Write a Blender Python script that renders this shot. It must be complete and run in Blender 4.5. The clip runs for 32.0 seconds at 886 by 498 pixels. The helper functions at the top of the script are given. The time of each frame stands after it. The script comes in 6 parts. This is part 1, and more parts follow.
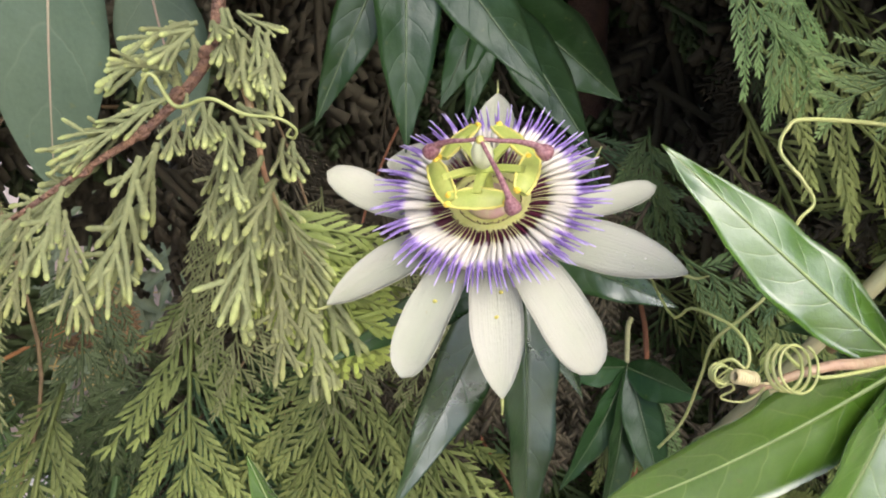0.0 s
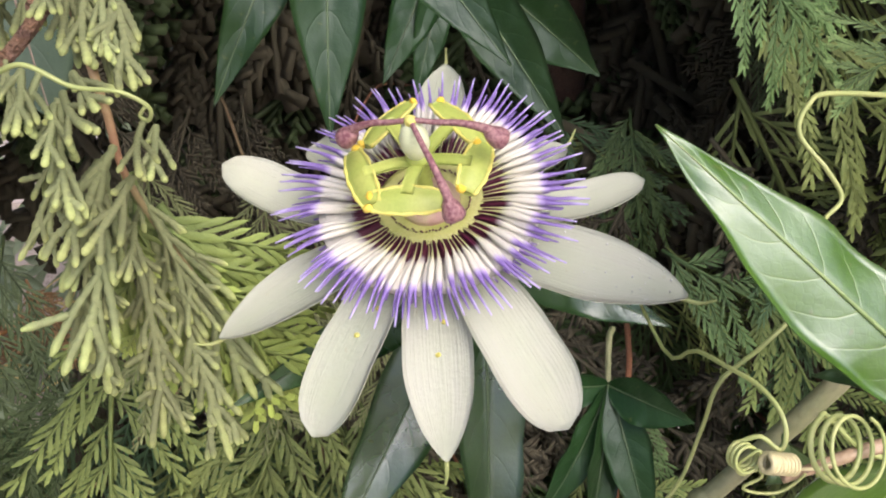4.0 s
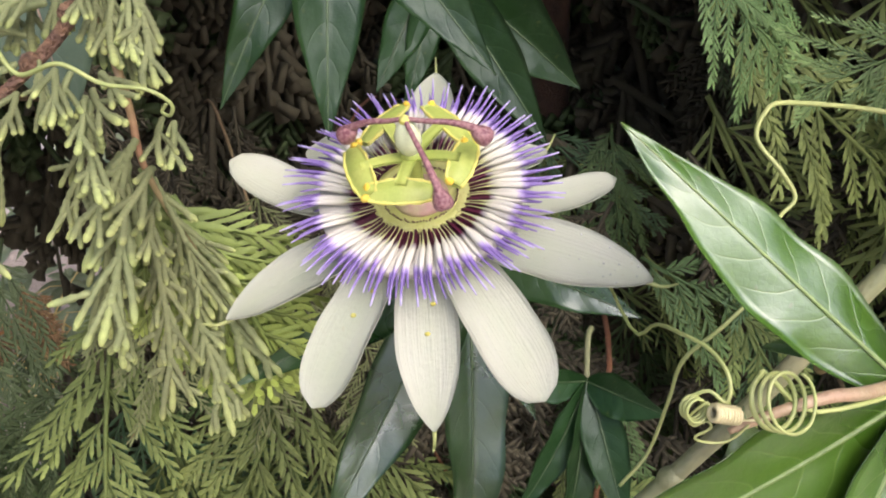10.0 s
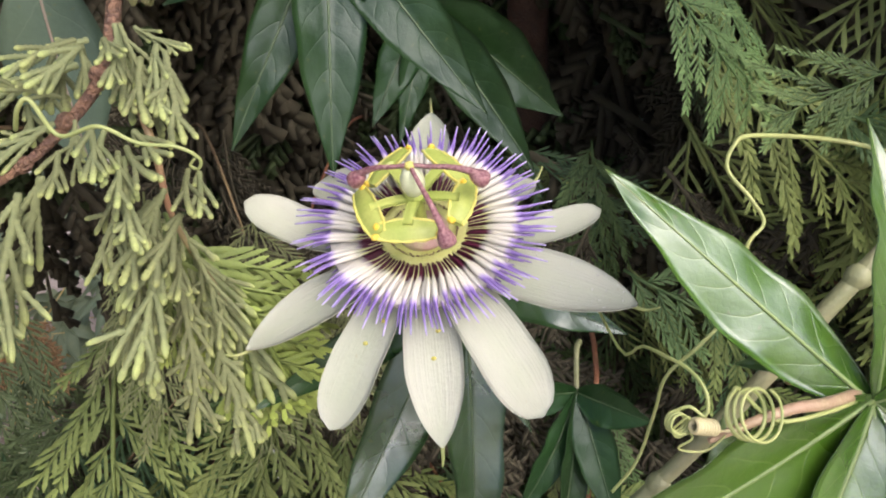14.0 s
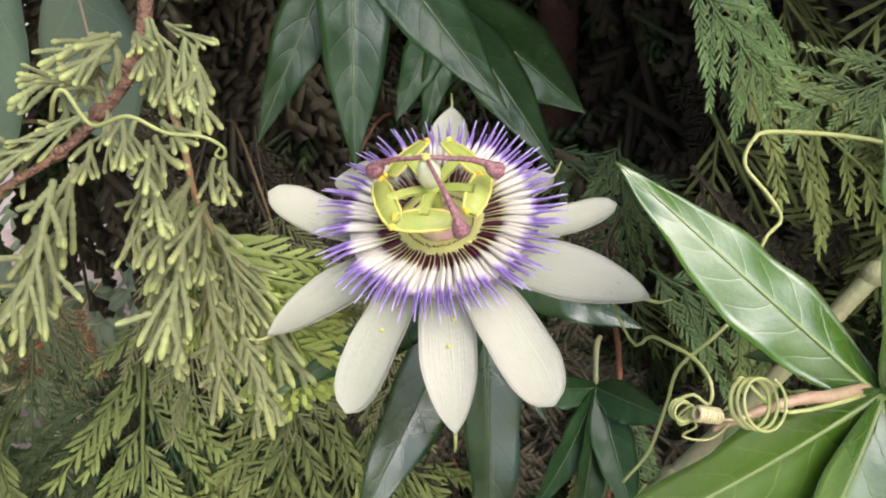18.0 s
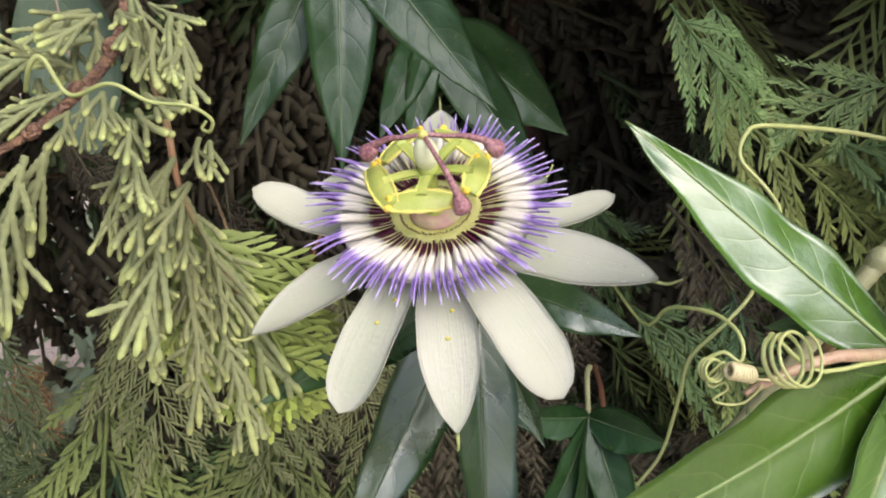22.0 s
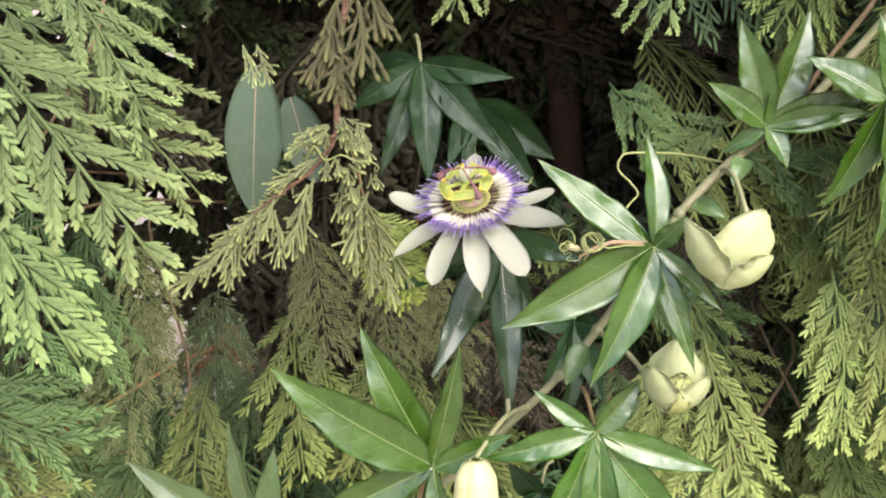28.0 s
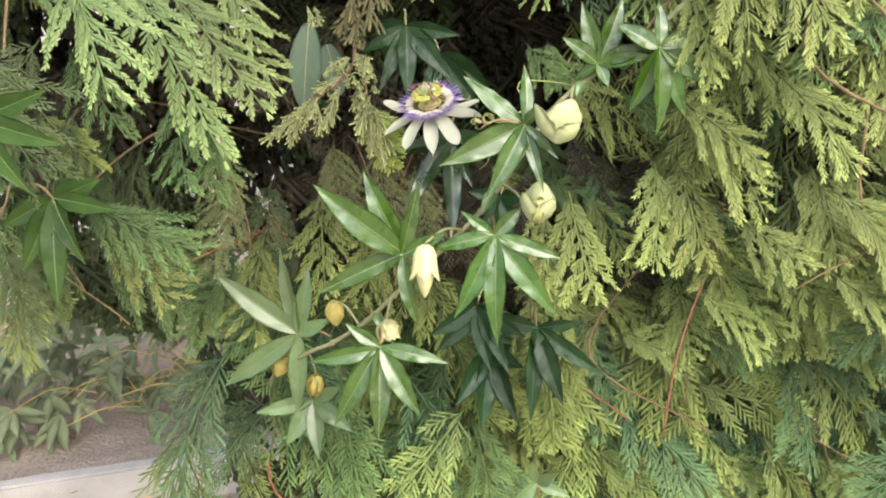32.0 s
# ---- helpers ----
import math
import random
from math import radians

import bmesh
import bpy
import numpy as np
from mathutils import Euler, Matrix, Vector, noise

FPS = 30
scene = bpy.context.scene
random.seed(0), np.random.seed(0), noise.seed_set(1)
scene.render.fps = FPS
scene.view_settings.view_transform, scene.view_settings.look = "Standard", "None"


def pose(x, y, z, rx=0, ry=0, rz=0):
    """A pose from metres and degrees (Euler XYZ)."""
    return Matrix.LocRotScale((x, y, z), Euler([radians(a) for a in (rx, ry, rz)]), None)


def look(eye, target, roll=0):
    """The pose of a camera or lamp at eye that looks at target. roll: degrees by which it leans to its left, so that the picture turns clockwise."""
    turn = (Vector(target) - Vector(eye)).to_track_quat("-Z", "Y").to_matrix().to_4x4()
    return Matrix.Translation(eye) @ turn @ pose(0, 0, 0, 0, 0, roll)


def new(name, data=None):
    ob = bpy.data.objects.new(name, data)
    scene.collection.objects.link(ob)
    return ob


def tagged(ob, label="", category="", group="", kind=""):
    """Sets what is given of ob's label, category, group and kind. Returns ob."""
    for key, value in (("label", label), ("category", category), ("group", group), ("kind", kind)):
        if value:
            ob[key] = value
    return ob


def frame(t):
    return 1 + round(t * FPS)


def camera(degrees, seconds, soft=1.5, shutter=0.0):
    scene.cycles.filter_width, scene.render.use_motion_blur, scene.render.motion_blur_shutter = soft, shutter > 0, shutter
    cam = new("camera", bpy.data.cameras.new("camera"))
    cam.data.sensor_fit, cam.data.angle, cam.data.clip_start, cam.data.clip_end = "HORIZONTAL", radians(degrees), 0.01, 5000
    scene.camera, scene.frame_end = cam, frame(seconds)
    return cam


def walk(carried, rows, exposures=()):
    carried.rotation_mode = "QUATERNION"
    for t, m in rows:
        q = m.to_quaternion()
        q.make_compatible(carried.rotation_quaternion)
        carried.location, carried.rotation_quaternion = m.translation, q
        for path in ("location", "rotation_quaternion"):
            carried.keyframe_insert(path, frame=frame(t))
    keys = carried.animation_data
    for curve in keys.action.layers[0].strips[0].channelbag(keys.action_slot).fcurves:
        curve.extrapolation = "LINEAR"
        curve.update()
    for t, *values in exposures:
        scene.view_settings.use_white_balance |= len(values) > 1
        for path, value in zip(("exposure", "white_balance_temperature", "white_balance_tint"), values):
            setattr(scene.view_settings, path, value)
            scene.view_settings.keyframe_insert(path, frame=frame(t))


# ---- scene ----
cam = camera(62.8, 32.0, soft=2.0)
# seconds, place, then yaw, pitch and roll in degrees
PATH = [
    (0, 0.01549, 0.01359, 1.11276, 0.493, -25.752, 0.414),
    (0.5, 0.01666, 0.02011, 1.11275, 0.969, -26.070, 0.205),
    (1, 0.01563, 0.03555, 1.10833, 0.514, -27.260, 0.243),
    (1.5, 0.01609, 0.04823, 1.10369, -0.183, -27.490, 0.434),
    (2, 0.01791, 0.05501, 1.10124, -0.546, -27.553, 0.439),
    (2.5, 0.02148, 0.05808, 1.10235, -1.071, -26.713, 0.214),
    (3, 0.02401, 0.05678, 1.09801, -1.232, -27.153, 0.292),
    (3.5, 0.02448, 0.05569, 1.09912, -1.417, -26.991, 0.505),
    (5.5, 0.03280, 0.02615, 1.10880, 0.475, -25.544, -0.050),
    (6, 0.03529, 0.01667, 1.11586, 0.726, -24.752, -0.543),
    (6.5, 0.03303, 0.01828, 1.11715, 0.359, -25.869, -1.020),
    (7, 0.02861, 0.03183, 1.10610, -0.763, -26.822, 0.163),
    (7.5, 0.02876, 0.03943, 1.10406, -0.086, -26.058, -0.224),
    (8, 0.02976, 0.03965, 1.10424, -0.497, -26.096, -0.018),
    (8.5, 0.02914, 0.03779, 1.10507, -0.914, -25.875, 0.065),
    (9, 0.02563, 0.03840, 1.10382, -1.690, -25.764, 0.733),
    (9.5, 0.02369, 0.03916, 1.10238, -1.538, -25.471, 0.742),
    (10, 0.02433, 0.03874, 1.10091, -2.409, -25.508, 1.525),
    (10.5, 0.02361, 0.03441, 1.10270, -2.222, -25.289, 1.507),
    (11, 0.02445, 0.03482, 1.10333, -2.384, -25.088, 1.433),
    (11.5, 0.02630, 0.03371, 1.10349, -2.113, -24.696, 1.213),
    (12, 0.02432, 0.03463, 1.10373, -2.266, -24.649, 1.401),
    (12.5, 0.01823, 0.03393, 1.10324, -4.055, -24.369, 2.384),
    (13, 0.01851, 0.03283, 1.10393, -4.843, -24.032, 2.036),
    (13.5, 0.01801, 0.03012, 1.10517, -4.701, -23.729, 1.921),
    (14, 0.01958, 0.02894, 1.11094, -3.920, -24.791, 0.685),
    (14.5, 0.02472, 0.03398, 1.12760, 0.885, -32.858, -4.583),
    (16.5, 0.02798, 0.03229, 1.13488, 3.370, -31.078, -3.787),
    (17, 0.02331, 0.02317, 1.12490, 0.178, -27.916, -0.493),
    (17.5, 0.02192, 0.02197, 1.11825, -0.381, -25.615, -0.145),
    (18, 0.02250, 0.02466, 1.11083, -1.295, -24.886, 0.408),
    (18.5, 0.02064, 0.02651, 1.10745, -1.471, -24.513, 0.469),
    (19, 0.01698, 0.02380, 1.09778, -2.816, -21.469, 0.239),
    (19.5, 0.01410, 0.02187, 1.08996, -2.631, -18.825, 0.243),
    (20, 0.01414, 0.01941, 1.09268, -2.863, -18.666, 0.274),
    (20.5, 0.01562, 0.02105, 1.08919, -3.438, -18.981, 0.567),
    (21, 0.01574, 0.02201, 1.08968, -3.547, -19.035, 0.488),
    (21.5, 0.01617, 0.02401, 1.08997, -3.856, -18.777, 0.360),
    (22, 0.01594, 0.02500, 1.08994, -4.153, -18.695, 0.497),
    (22.5, 0.01557, 0.02387, 1.09067, -4.398, -18.749, 0.585),
    (23, 0.01589, 0.02340, 1.08932, -4.817, -18.668, 0.654),
    (23.5, 0.01634, 0.02105, 1.08932, -4.985, -18.564, 0.558),
    (24, 0.01496, 0.01559, 1.09146, -5.031, -18.365, 0.466),
    (24.5, 0.01485, 0.00767, 1.09466, -5.197, -17.981, 0.336),
    (25, 0.01578, -0.02084, 1.10797, -3.655, -17.943, -1.083),
    (25.5, 0.01948, -0.05340, 1.11266, -1.631, -17.988, -1.836),
    (26, 0.02212, -0.07848, 1.11573, -0.241, -18.616, -2.309),
    (26.5, 0.02148, -0.09590, 1.11914, 0.671, -18.898, -2.443),
    (28.5, 0.03341, -0.20505, 1.13066, 3.682, -16.642, -4.114),
    (29, 0.07027, -0.24231, 1.12819, 5.567, -18.449, -3.694),
    (29.5, 0.08572, -0.27973, 1.12437, 7.369, -18.110, -2.583),
    (30, 0.08511, -0.30915, 1.10899, 8.591, -17.688, -0.916),
    (30.5, 0.09755, -0.34931, 1.11800, 10.573, -16.505, -1.980),
    (31, 0.07663, -0.39054, 1.13183, 6.256, -15.702, -3.042),
    (31.5, 0.07842, -0.42287, 1.12517, 4.503, -16.459, -2.564),
    (32, 0.07506, -0.44782, 1.10957, 3.983, -17.037, -2.307),
]
walk(cam, [(t, pose(x, y, z, 90 + pitch, 0, yaw) @ pose(0, 0, 0, 0, 0, roll)) for t, x, y, z, yaw, pitch, roll in PATH],
     [(0, 1.08, 6550, 17), (24, 1.08, 6550, 17), (26, 1.12, 6530, 16), (28.5, 1.21, 6800, 14), (30, 1.21, 6950, 13), (32, 1.21, 6950, 11)])

# ---- light: bright veiled sky, soft sun behind the camera ----
world = bpy.data.worlds.new("world")
scene.world = world
world.use_nodes = True
wn = world.node_tree.nodes
sky = wn.new("ShaderNodeTexSky")
sky.sky_type, sky.sun_disc = "NISHITA", False
sky.sun_elevation, sky.sun_rotation = radians(47.8), radians(150)
sky.air_density, sky.dust_density, sky.ozone_density = 1.0, 4.5, 1.0
world.node_tree.links.new(sky.outputs[0], wn["Background"].inputs[0])
wn["Background"].inputs[1].default_value = 0.15
sun = new("sun", bpy.data.lights.new("sun", "SUN"))
sun.data.energy, sun.data.angle, sun.data.color = 0.95, radians(56), (0.92, 0.97, 1.0)
sun.matrix_basis = look((1.9, -3.3, 4.2), (0, 0, 0))


# ---- materials ----
def nodes_of(name):
    m = bpy.data.materials.new(name)
    m.use_nodes = True
    return m, m.node_tree.nodes, m.node_tree.links.new, m.node_tree.nodes["Principled BSDF"]


def math_node(nt, link, op, a, b=None, c=None):
    n = nt.new("ShaderNodeMath")
    n.operation = op
    for i, v in enumerate((a, b, c)):
        if v is None:
            continue
        if isinstance(v, (int, float)):
            n.inputs[i].default_value = v
        else:
            link(v, n.inputs[i])
    return n.outputs[0]


def mixed(nt, link, fac, a, b, blend="MIX"):
    n = nt.new("ShaderNodeMix")
    n.data_type, n.blend_type = "RGBA", blend
    for sock, v in ((n.inputs[0], fac), (n.inputs[6], a), (n.inputs[7], b)):
        if isinstance(v, (int, float)):
            sock.default_value = v
        elif isinstance(v, tuple):
            sock.default_value = (*v, 1)
        else:
            link(v, sock)
    return n.outputs[2]


def noisy(nt, link, scale, detail=4.0, lo=0.35, hi=0.65, coords="Object"):
    tc = nt.new("ShaderNodeTexCoord")
    n = nt.new("ShaderNodeTexNoise")
    n.inputs["Scale"].default_value, n.inputs["Detail"].default_value = scale, detail
    link(tc.outputs[coords], n.inputs["Vector"])
    r = nt.new("ShaderNodeMapRange")
    r.inputs[1].default_value, r.inputs[2].default_value = lo, hi
    link(n.outputs[0], r.inputs[0])
    return r.outputs[0]


def bumped(nt, link, bsdf, height, strength=0.3, distance=0.001):
    b = nt.new("ShaderNodeBump")
    b.inputs["Strength"].default_value, b.inputs["Distance"].default_value = strength, distance
    link(height, b.inputs["Height"])
    link(b.outputs[0], bsdf.inputs["Normal"])


def see_through(m, nt, link, bsdf, colour, amount):
    """Mixes a share of light that passes through a thin leaf or petal."""
    t = nt.new("ShaderNodeBsdfTranslucent")
    if isinstance(colour, tuple):
        t.inputs[0].default_value = (*colour, 1)
    else:
        link(colour, t.inputs[0])
    x = nt.new("ShaderNodeMixShader")
    x.inputs[0].default_value = amount
    link(bsdf.outputs[0], x.inputs[1])
    link(t.outputs[0], x.inputs[2])
    link(x.outputs[0], nt["Material Output"].inputs[0])


def plain(name, a, b, scale, rough=0.5, bump=0.3, dist=0.001, thin=0.0, fine=None, metal=0.0):
    """Two colours mixed by coarse and fine noise, with relief."""
    m, nt, link, bsdf = nodes_of(name)
    col = mixed(nt, link, noisy(nt, link, scale), a, b)
    small = noisy(nt, link, fine or scale * 9, 3.0, 0.2, 0.8)
    col = mixed(nt, link, math_node(nt, link, "MULTIPLY", small, 0.3), col, tuple(0.55 * v for v in a))
    info = nt.new("ShaderNodeObjectInfo")
    hsv = nt.new("ShaderNodeHueSaturation")
    link(math_node(nt, link, "MULTIPLY_ADD", info.outputs["Random"], 0.22, 0.89), hsv.inputs["Value"])
    link(col, hsv.inputs["Color"])
    link(hsv.outputs[0], bsdf.inputs["Base Color"])
    link(math_node(nt, link, "MULTIPLY_ADD", small, 0.2, rough - 0.1), bsdf.inputs["Roughness"])
    bsdf.inputs["Metallic"].default_value = metal
    if bump:
        bumped(nt, link, bsdf, small, bump, dist)
    if thin:
        see_through(m, nt, link, bsdf, hsv.outputs[0], thin)
    return m


def leaf_material(name, a, b, vein, rough, thin, veins=8.0, gloss=0.5, share=0.36):
    """Glossy leaf blade; UV runs along the lobe and across it and lays out the veins."""
    m, nt, link, bsdf = nodes_of(name)
    uv = nt.new("ShaderNodeSeparateXYZ")
    tc = nt.new("ShaderNodeTexCoord")
    link(tc.outputs["UV"], uv.inputs[0])
    u = uv.outputs[0]
    side = math_node(nt, link, "ABSOLUTE", math_node(nt, link, "MULTIPLY_ADD", uv.outputs[1], 2.0, -1.0))
    wob = math_node(nt, link, "MULTIPLY", noisy(nt, link, 120.0, 2.0, 0.0, 1.0), 0.5)
    run = math_node(nt, link, "ADD", math_node(nt, link, "MULTIPLY_ADD", u, veins, wob), math_node(nt, link, "MULTIPLY", math_node(nt, link, "POWER", side, 1.4), -1.3))
    saw = math_node(nt, link, "PINGPONG", run, 0.5)
    line = nt.new("ShaderNodeMapRange")
    line.inputs[1].default_value, line.inputs[2].default_value, line.inputs[3].default_value, line.inputs[4].default_value = 0.0, 0.045, 1.0, 0.0
    link(saw, line.inputs[0])
    pillow = math_node(nt, link, "MULTIPLY", math_node(nt, link, "POWER", saw, 0.6), math_node(nt, link, "SUBTRACT", 1.1, side))
    edge = nt.new("ShaderNodeMapRange")
    edge.inputs[1].default_value, edge.inputs[2].default_value, edge.inputs[3].default_value, edge.inputs[4].default_value = 0.55, 0.97, 1.0, 0.0
    link(side, edge.inputs[0])
    fade = math_node(nt, link, "MULTIPLY", line.outputs[0], edge.outputs[0])
    blotch = noisy(nt, link, 45.0, 3.0)
    fine = noisy(nt, link, 900.0, 3.0, 0.2, 0.8)
    col = mixed(nt, link, blotch, a, b)
    col = mixed(nt, link, math_node(nt, link, "MULTIPLY", fine, 0.25), col, tuple(1.5 * v for v in b))
    col = mixed(nt, link, math_node(nt, link, "MULTIPLY", fade, share), col, vein)
    specks = noisy(nt, link, 420.0, 1.0, 0.72, 0.76)
    col = mixed(nt, link, math_node(nt, link, "MULTIPLY", specks, 0.35), col, (0.10, 0.11, 0.03))
    info = nt.new("ShaderNodeObjectInfo")
    hsv = nt.new("ShaderNodeHueSaturation")
    link(math_node(nt, link, "MULTIPLY_ADD", info.outputs["Random"], 0.5, 0.75), hsv.inputs["Value"])
    link(math_node(nt, link, "MULTIPLY_ADD", info.outputs["Random"], 0.02, 0.49), hsv.inputs["Hue"])
    link(col, hsv.inputs["Color"])
    link(hsv.outputs[0], bsdf.inputs["Base Color"])
    link(math_node(nt, link, "MULTIPLY_ADD", blotch, 0.14, rough), bsdf.inputs["Roughness"])
    bsdf.inputs["Specular IOR Level"].default_value = 0.5 + 0.6 * gloss
    bsdf.inputs["Coat Weight"].default_value, bsdf.inputs["Coat Roughness"].default_value, bsdf.inputs["Coat IOR"].default_value = max(0.0, gloss), 0.27, 1.9
    # reflections tinted blue in the material, imitating the sheen of the sky
    bsdf.inputs["Specular Tint"].default_value = (0.82, 0.93, 1.0, 1.0)
    cells = nt.new("ShaderNodeTexVoronoi")
    cells.feature = "DISTANCE_TO_EDGE"
    cells.inputs["Scale"].default_value = 760.0
    tc2 = nt.new("ShaderNodeTexCoord")
    link(tc2.outputs["Object"], cells.inputs["Vector"])
    net = nt.new("ShaderNodeMapRange")
    net.inputs[1].default_value, net.inputs[2].default_value, net.inputs[3].default_value, net.inputs[4].default_value = 0.0, 0.12, 1.0, 0.0
    link(cells.outputs["Distance"], net.inputs[0])
    fade = math_node(nt, link, "MAXIMUM", fade, math_node(nt, link, "MULTIPLY", net.outputs[0], 0.16))
    relief = math_node(nt, link, "ADD", math_node(nt, link, "MULTIPLY_ADD", pillow, 1.3, math_node(nt, link, "MULTIPLY", fade, -0.5)), math_node(nt, link, "MULTIPLY_ADD", noisy(nt, link, 130.0, 1.0, 0.0, 1.0), 4.0, math_node(nt, link, "MULTIPLY", noisy(nt, link, 320.0, 3.0, 0.0, 1.0), 1.2)))
    bumped(nt, link, bsdf, relief, 0.22, 0.0007)
    see_through(m, nt, link, bsdf, hsv.outputs[0], thin)
    return m


def conifer_material(name, base, tip, rough=0.55, grain=60.0, relief=0.15):
    """Scale-leaved twigs: U runs from the inner spray to the young tips."""
    m, nt, link, bsdf = nodes_of(name)
    uv = nt.new("ShaderNodeSeparateXYZ")
    tc = nt.new("ShaderNodeTexCoord")
    link(tc.outputs["UV"], uv.inputs[0])
    young = math_node(nt, link, "POWER", uv.outputs[0], 1.5)
    col = mixed(nt, link, young, base, tip)
    info = nt.new("ShaderNodeObjectInfo")
    isl = nt.new("ShaderNodeNewGeometry")
    hsv = nt.new("ShaderNodeHueSaturation")
    link(math_node(nt, link, "MULTIPLY_ADD", info.outputs["Random"], 0.02, 0.494), hsv.inputs["Hue"])
    link(math_node(nt, link, "MULTIPLY_ADD", isl.outputs["Random Per Island"], 0.4, math_node(nt, link, "MULTIPLY_ADD", info.outputs["Random"], 0.4, 0.6)), hsv.inputs["Value"])
    link(col, hsv.inputs["Color"])
    scales = noisy(nt, link, grain, 2.0, 0.3, 0.7)
    col2 = mixed(nt, link, math_node(nt, link, "MULTIPLY", scales, 0.3), hsv.outputs[0], tuple(0.6 * v for v in base))
    link(col2, bsdf.inputs["Base Color"])
    bsdf.inputs["Roughness"].default_value = rough
    bsdf.inputs["Specular IOR Level"].default_value = 0.3
    bumped(nt, link, bsdf, scales, relief, 0.01 if relief < 0.3 else 0.0006)
    see_through(m, nt, link, bsdf, col2, 0.12)
    return m


leaf_fresh = leaf_material("leaf_fresh", (0.034, 0.092, 0.008), (0.06, 0.14, 0.011), (0.16, 0.25, 0.06), 0.22, 0.18, 9.0, 0.45, 0.42)
leaf_mid = leaf_material("leaf_mid", (0.08, 0.14, 0.045), (0.115, 0.185, 0.065), (0.24, 0.3, 0.15), 0.32, 0.14, 8.0, 0.25)
# three darker copies of the vine leaf, with hedge shade put into the colour
leaf_deep_shade = leaf_material("leaf_deep_shade", (0.009, 0.03, 0.008), (0.016, 0.046, 0.012), (0.04, 0.075, 0.03), 0.3, 0.05, 8.0, -0.3, 0.2)
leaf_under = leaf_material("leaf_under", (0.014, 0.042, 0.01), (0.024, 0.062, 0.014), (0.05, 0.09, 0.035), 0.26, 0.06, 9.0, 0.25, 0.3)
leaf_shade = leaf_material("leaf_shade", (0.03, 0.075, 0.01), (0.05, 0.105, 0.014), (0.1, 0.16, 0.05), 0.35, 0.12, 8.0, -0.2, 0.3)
leaf_ground = leaf_material("leaf_ground", (0.19, 0.25, 0.12), (0.27, 0.33, 0.18), (0.26, 0.3, 0.18), 0.55, 0.12, 5.0, 0.0)
leaf_grey = leaf_material("leaf_grey", (0.05, 0.082, 0.05), (0.066, 0.102, 0.062), (0.2, 0.24, 0.16), 0.6, 0.12, 4.0, 0.0, 0.12)
vein_pink = plain("vein_pink", (0.3, 0.22, 0.17), (0.26, 0.24, 0.16), 90.0, 0.5)
vein_pale = plain("vein_pale", (0.2, 0.28, 0.1), (0.15, 0.22, 0.075), 90.0, 0.5)
# midrib for the darkened leaves, shade in its colour too
vein_deep_shade = plain("vein_deep_shade", (0.06, 0.1, 0.045), (0.045, 0.08, 0.03), 90.0, 0.45)
vein_mid = plain("vein_mid", (0.16, 0.22, 0.1), (0.13, 0.19, 0.075), 90.0, 0.45)
stem_tan = plain("stem_tan", (0.34, 0.33, 0.19), (0.24, 0.27, 0.13), 60.0, 0.5)
stem_pink = plain("stem_pink", (0.42, 0.33, 0.2), (0.4, 0.26, 0.17), 120.0, 0.5)
stem_red = plain("stem_red", (0.34, 0.18, 0.1), (0.26, 0.22, 0.1), 70.0, 0.5)
tendril_cream = plain("tendril_cream", (0.56, 0.5, 0.29), (0.48, 0.45, 0.22), 200.0, 0.45, 0.2, 0.0003)
tendril_dull = plain("tendril_dull", (0.24, 0.29, 0.1), (0.3, 0.34, 0.13), 120.0, 0.5, 0.2, 0.0003)
tendril_mat = plain("tendril_green", (0.36, 0.39, 0.15), (0.3, 0.36, 0.12), 80.0, 0.42, 0.1, 0.0003)
def petal_material():
    """Fleshy white tepal with faint green streaks that run its length."""
    m, nt, link, bsdf = nodes_of("petal_white")
    tc = nt.new("ShaderNodeTexCoord")
    mp = nt.new("ShaderNodeMapping")
    mp.inputs["Scale"].default_value = (2.2, 26.0, 1.0)
    link(tc.outputs["UV"], mp.inputs[0])
    n = nt.new("ShaderNodeTexNoise")
    n.inputs["Scale"].default_value, n.inputs["Detail"].default_value = 1.0, 3.0
    link(mp.outputs[0], n.inputs["Vector"])
    uv = nt.new("ShaderNodeSeparateXYZ")
    link(tc.outputs["UV"], uv.inputs[0])
    mid = math_node(nt, link, "SUBTRACT", 1.0, math_node(nt, link, "ABSOLUTE", math_node(nt, link, "MULTIPLY_ADD", uv.outputs[1], 2.0, -1.0)))
    cloud = noisy(nt, link, 70.0, 3.0)
    col = mixed(nt, link, cloud, (0.465, 0.47, 0.43), (0.405, 0.43, 0.36))
    col = mixed(nt, link, math_node(nt, link, "MULTIPLY", n.outputs[0], 0.5), col, (0.5, 0.56, 0.38))
    col = mixed(nt, link, math_node(nt, link, "MULTIPLY", mid, 0.25), col, (0.47, 0.55, 0.36))
    specks = noisy(nt, link, 500.0, 1.0, 0.74, 0.78)
    col = mixed(nt, link, math_node(nt, link, "MULTIPLY", specks, 0.3), col, (0.4, 0.36, 0.22))
    link(col, bsdf.inputs["Base Color"])
    bsdf.inputs["Roughness"].default_value = 0.42
    relief = math_node(nt, link, "ADD", math_node(nt, link, "MULTIPLY", n.outputs[0], 0.7), math_node(nt, link, "MULTIPLY", noisy(nt, link, 900.0, 2.0, 0.0, 1.0), 0.4))
    bumped(nt, link, bsdf, relief, 0.6, 0.0009)
    see_through(m, nt, link, bsdf, col, 0.25)
    return m


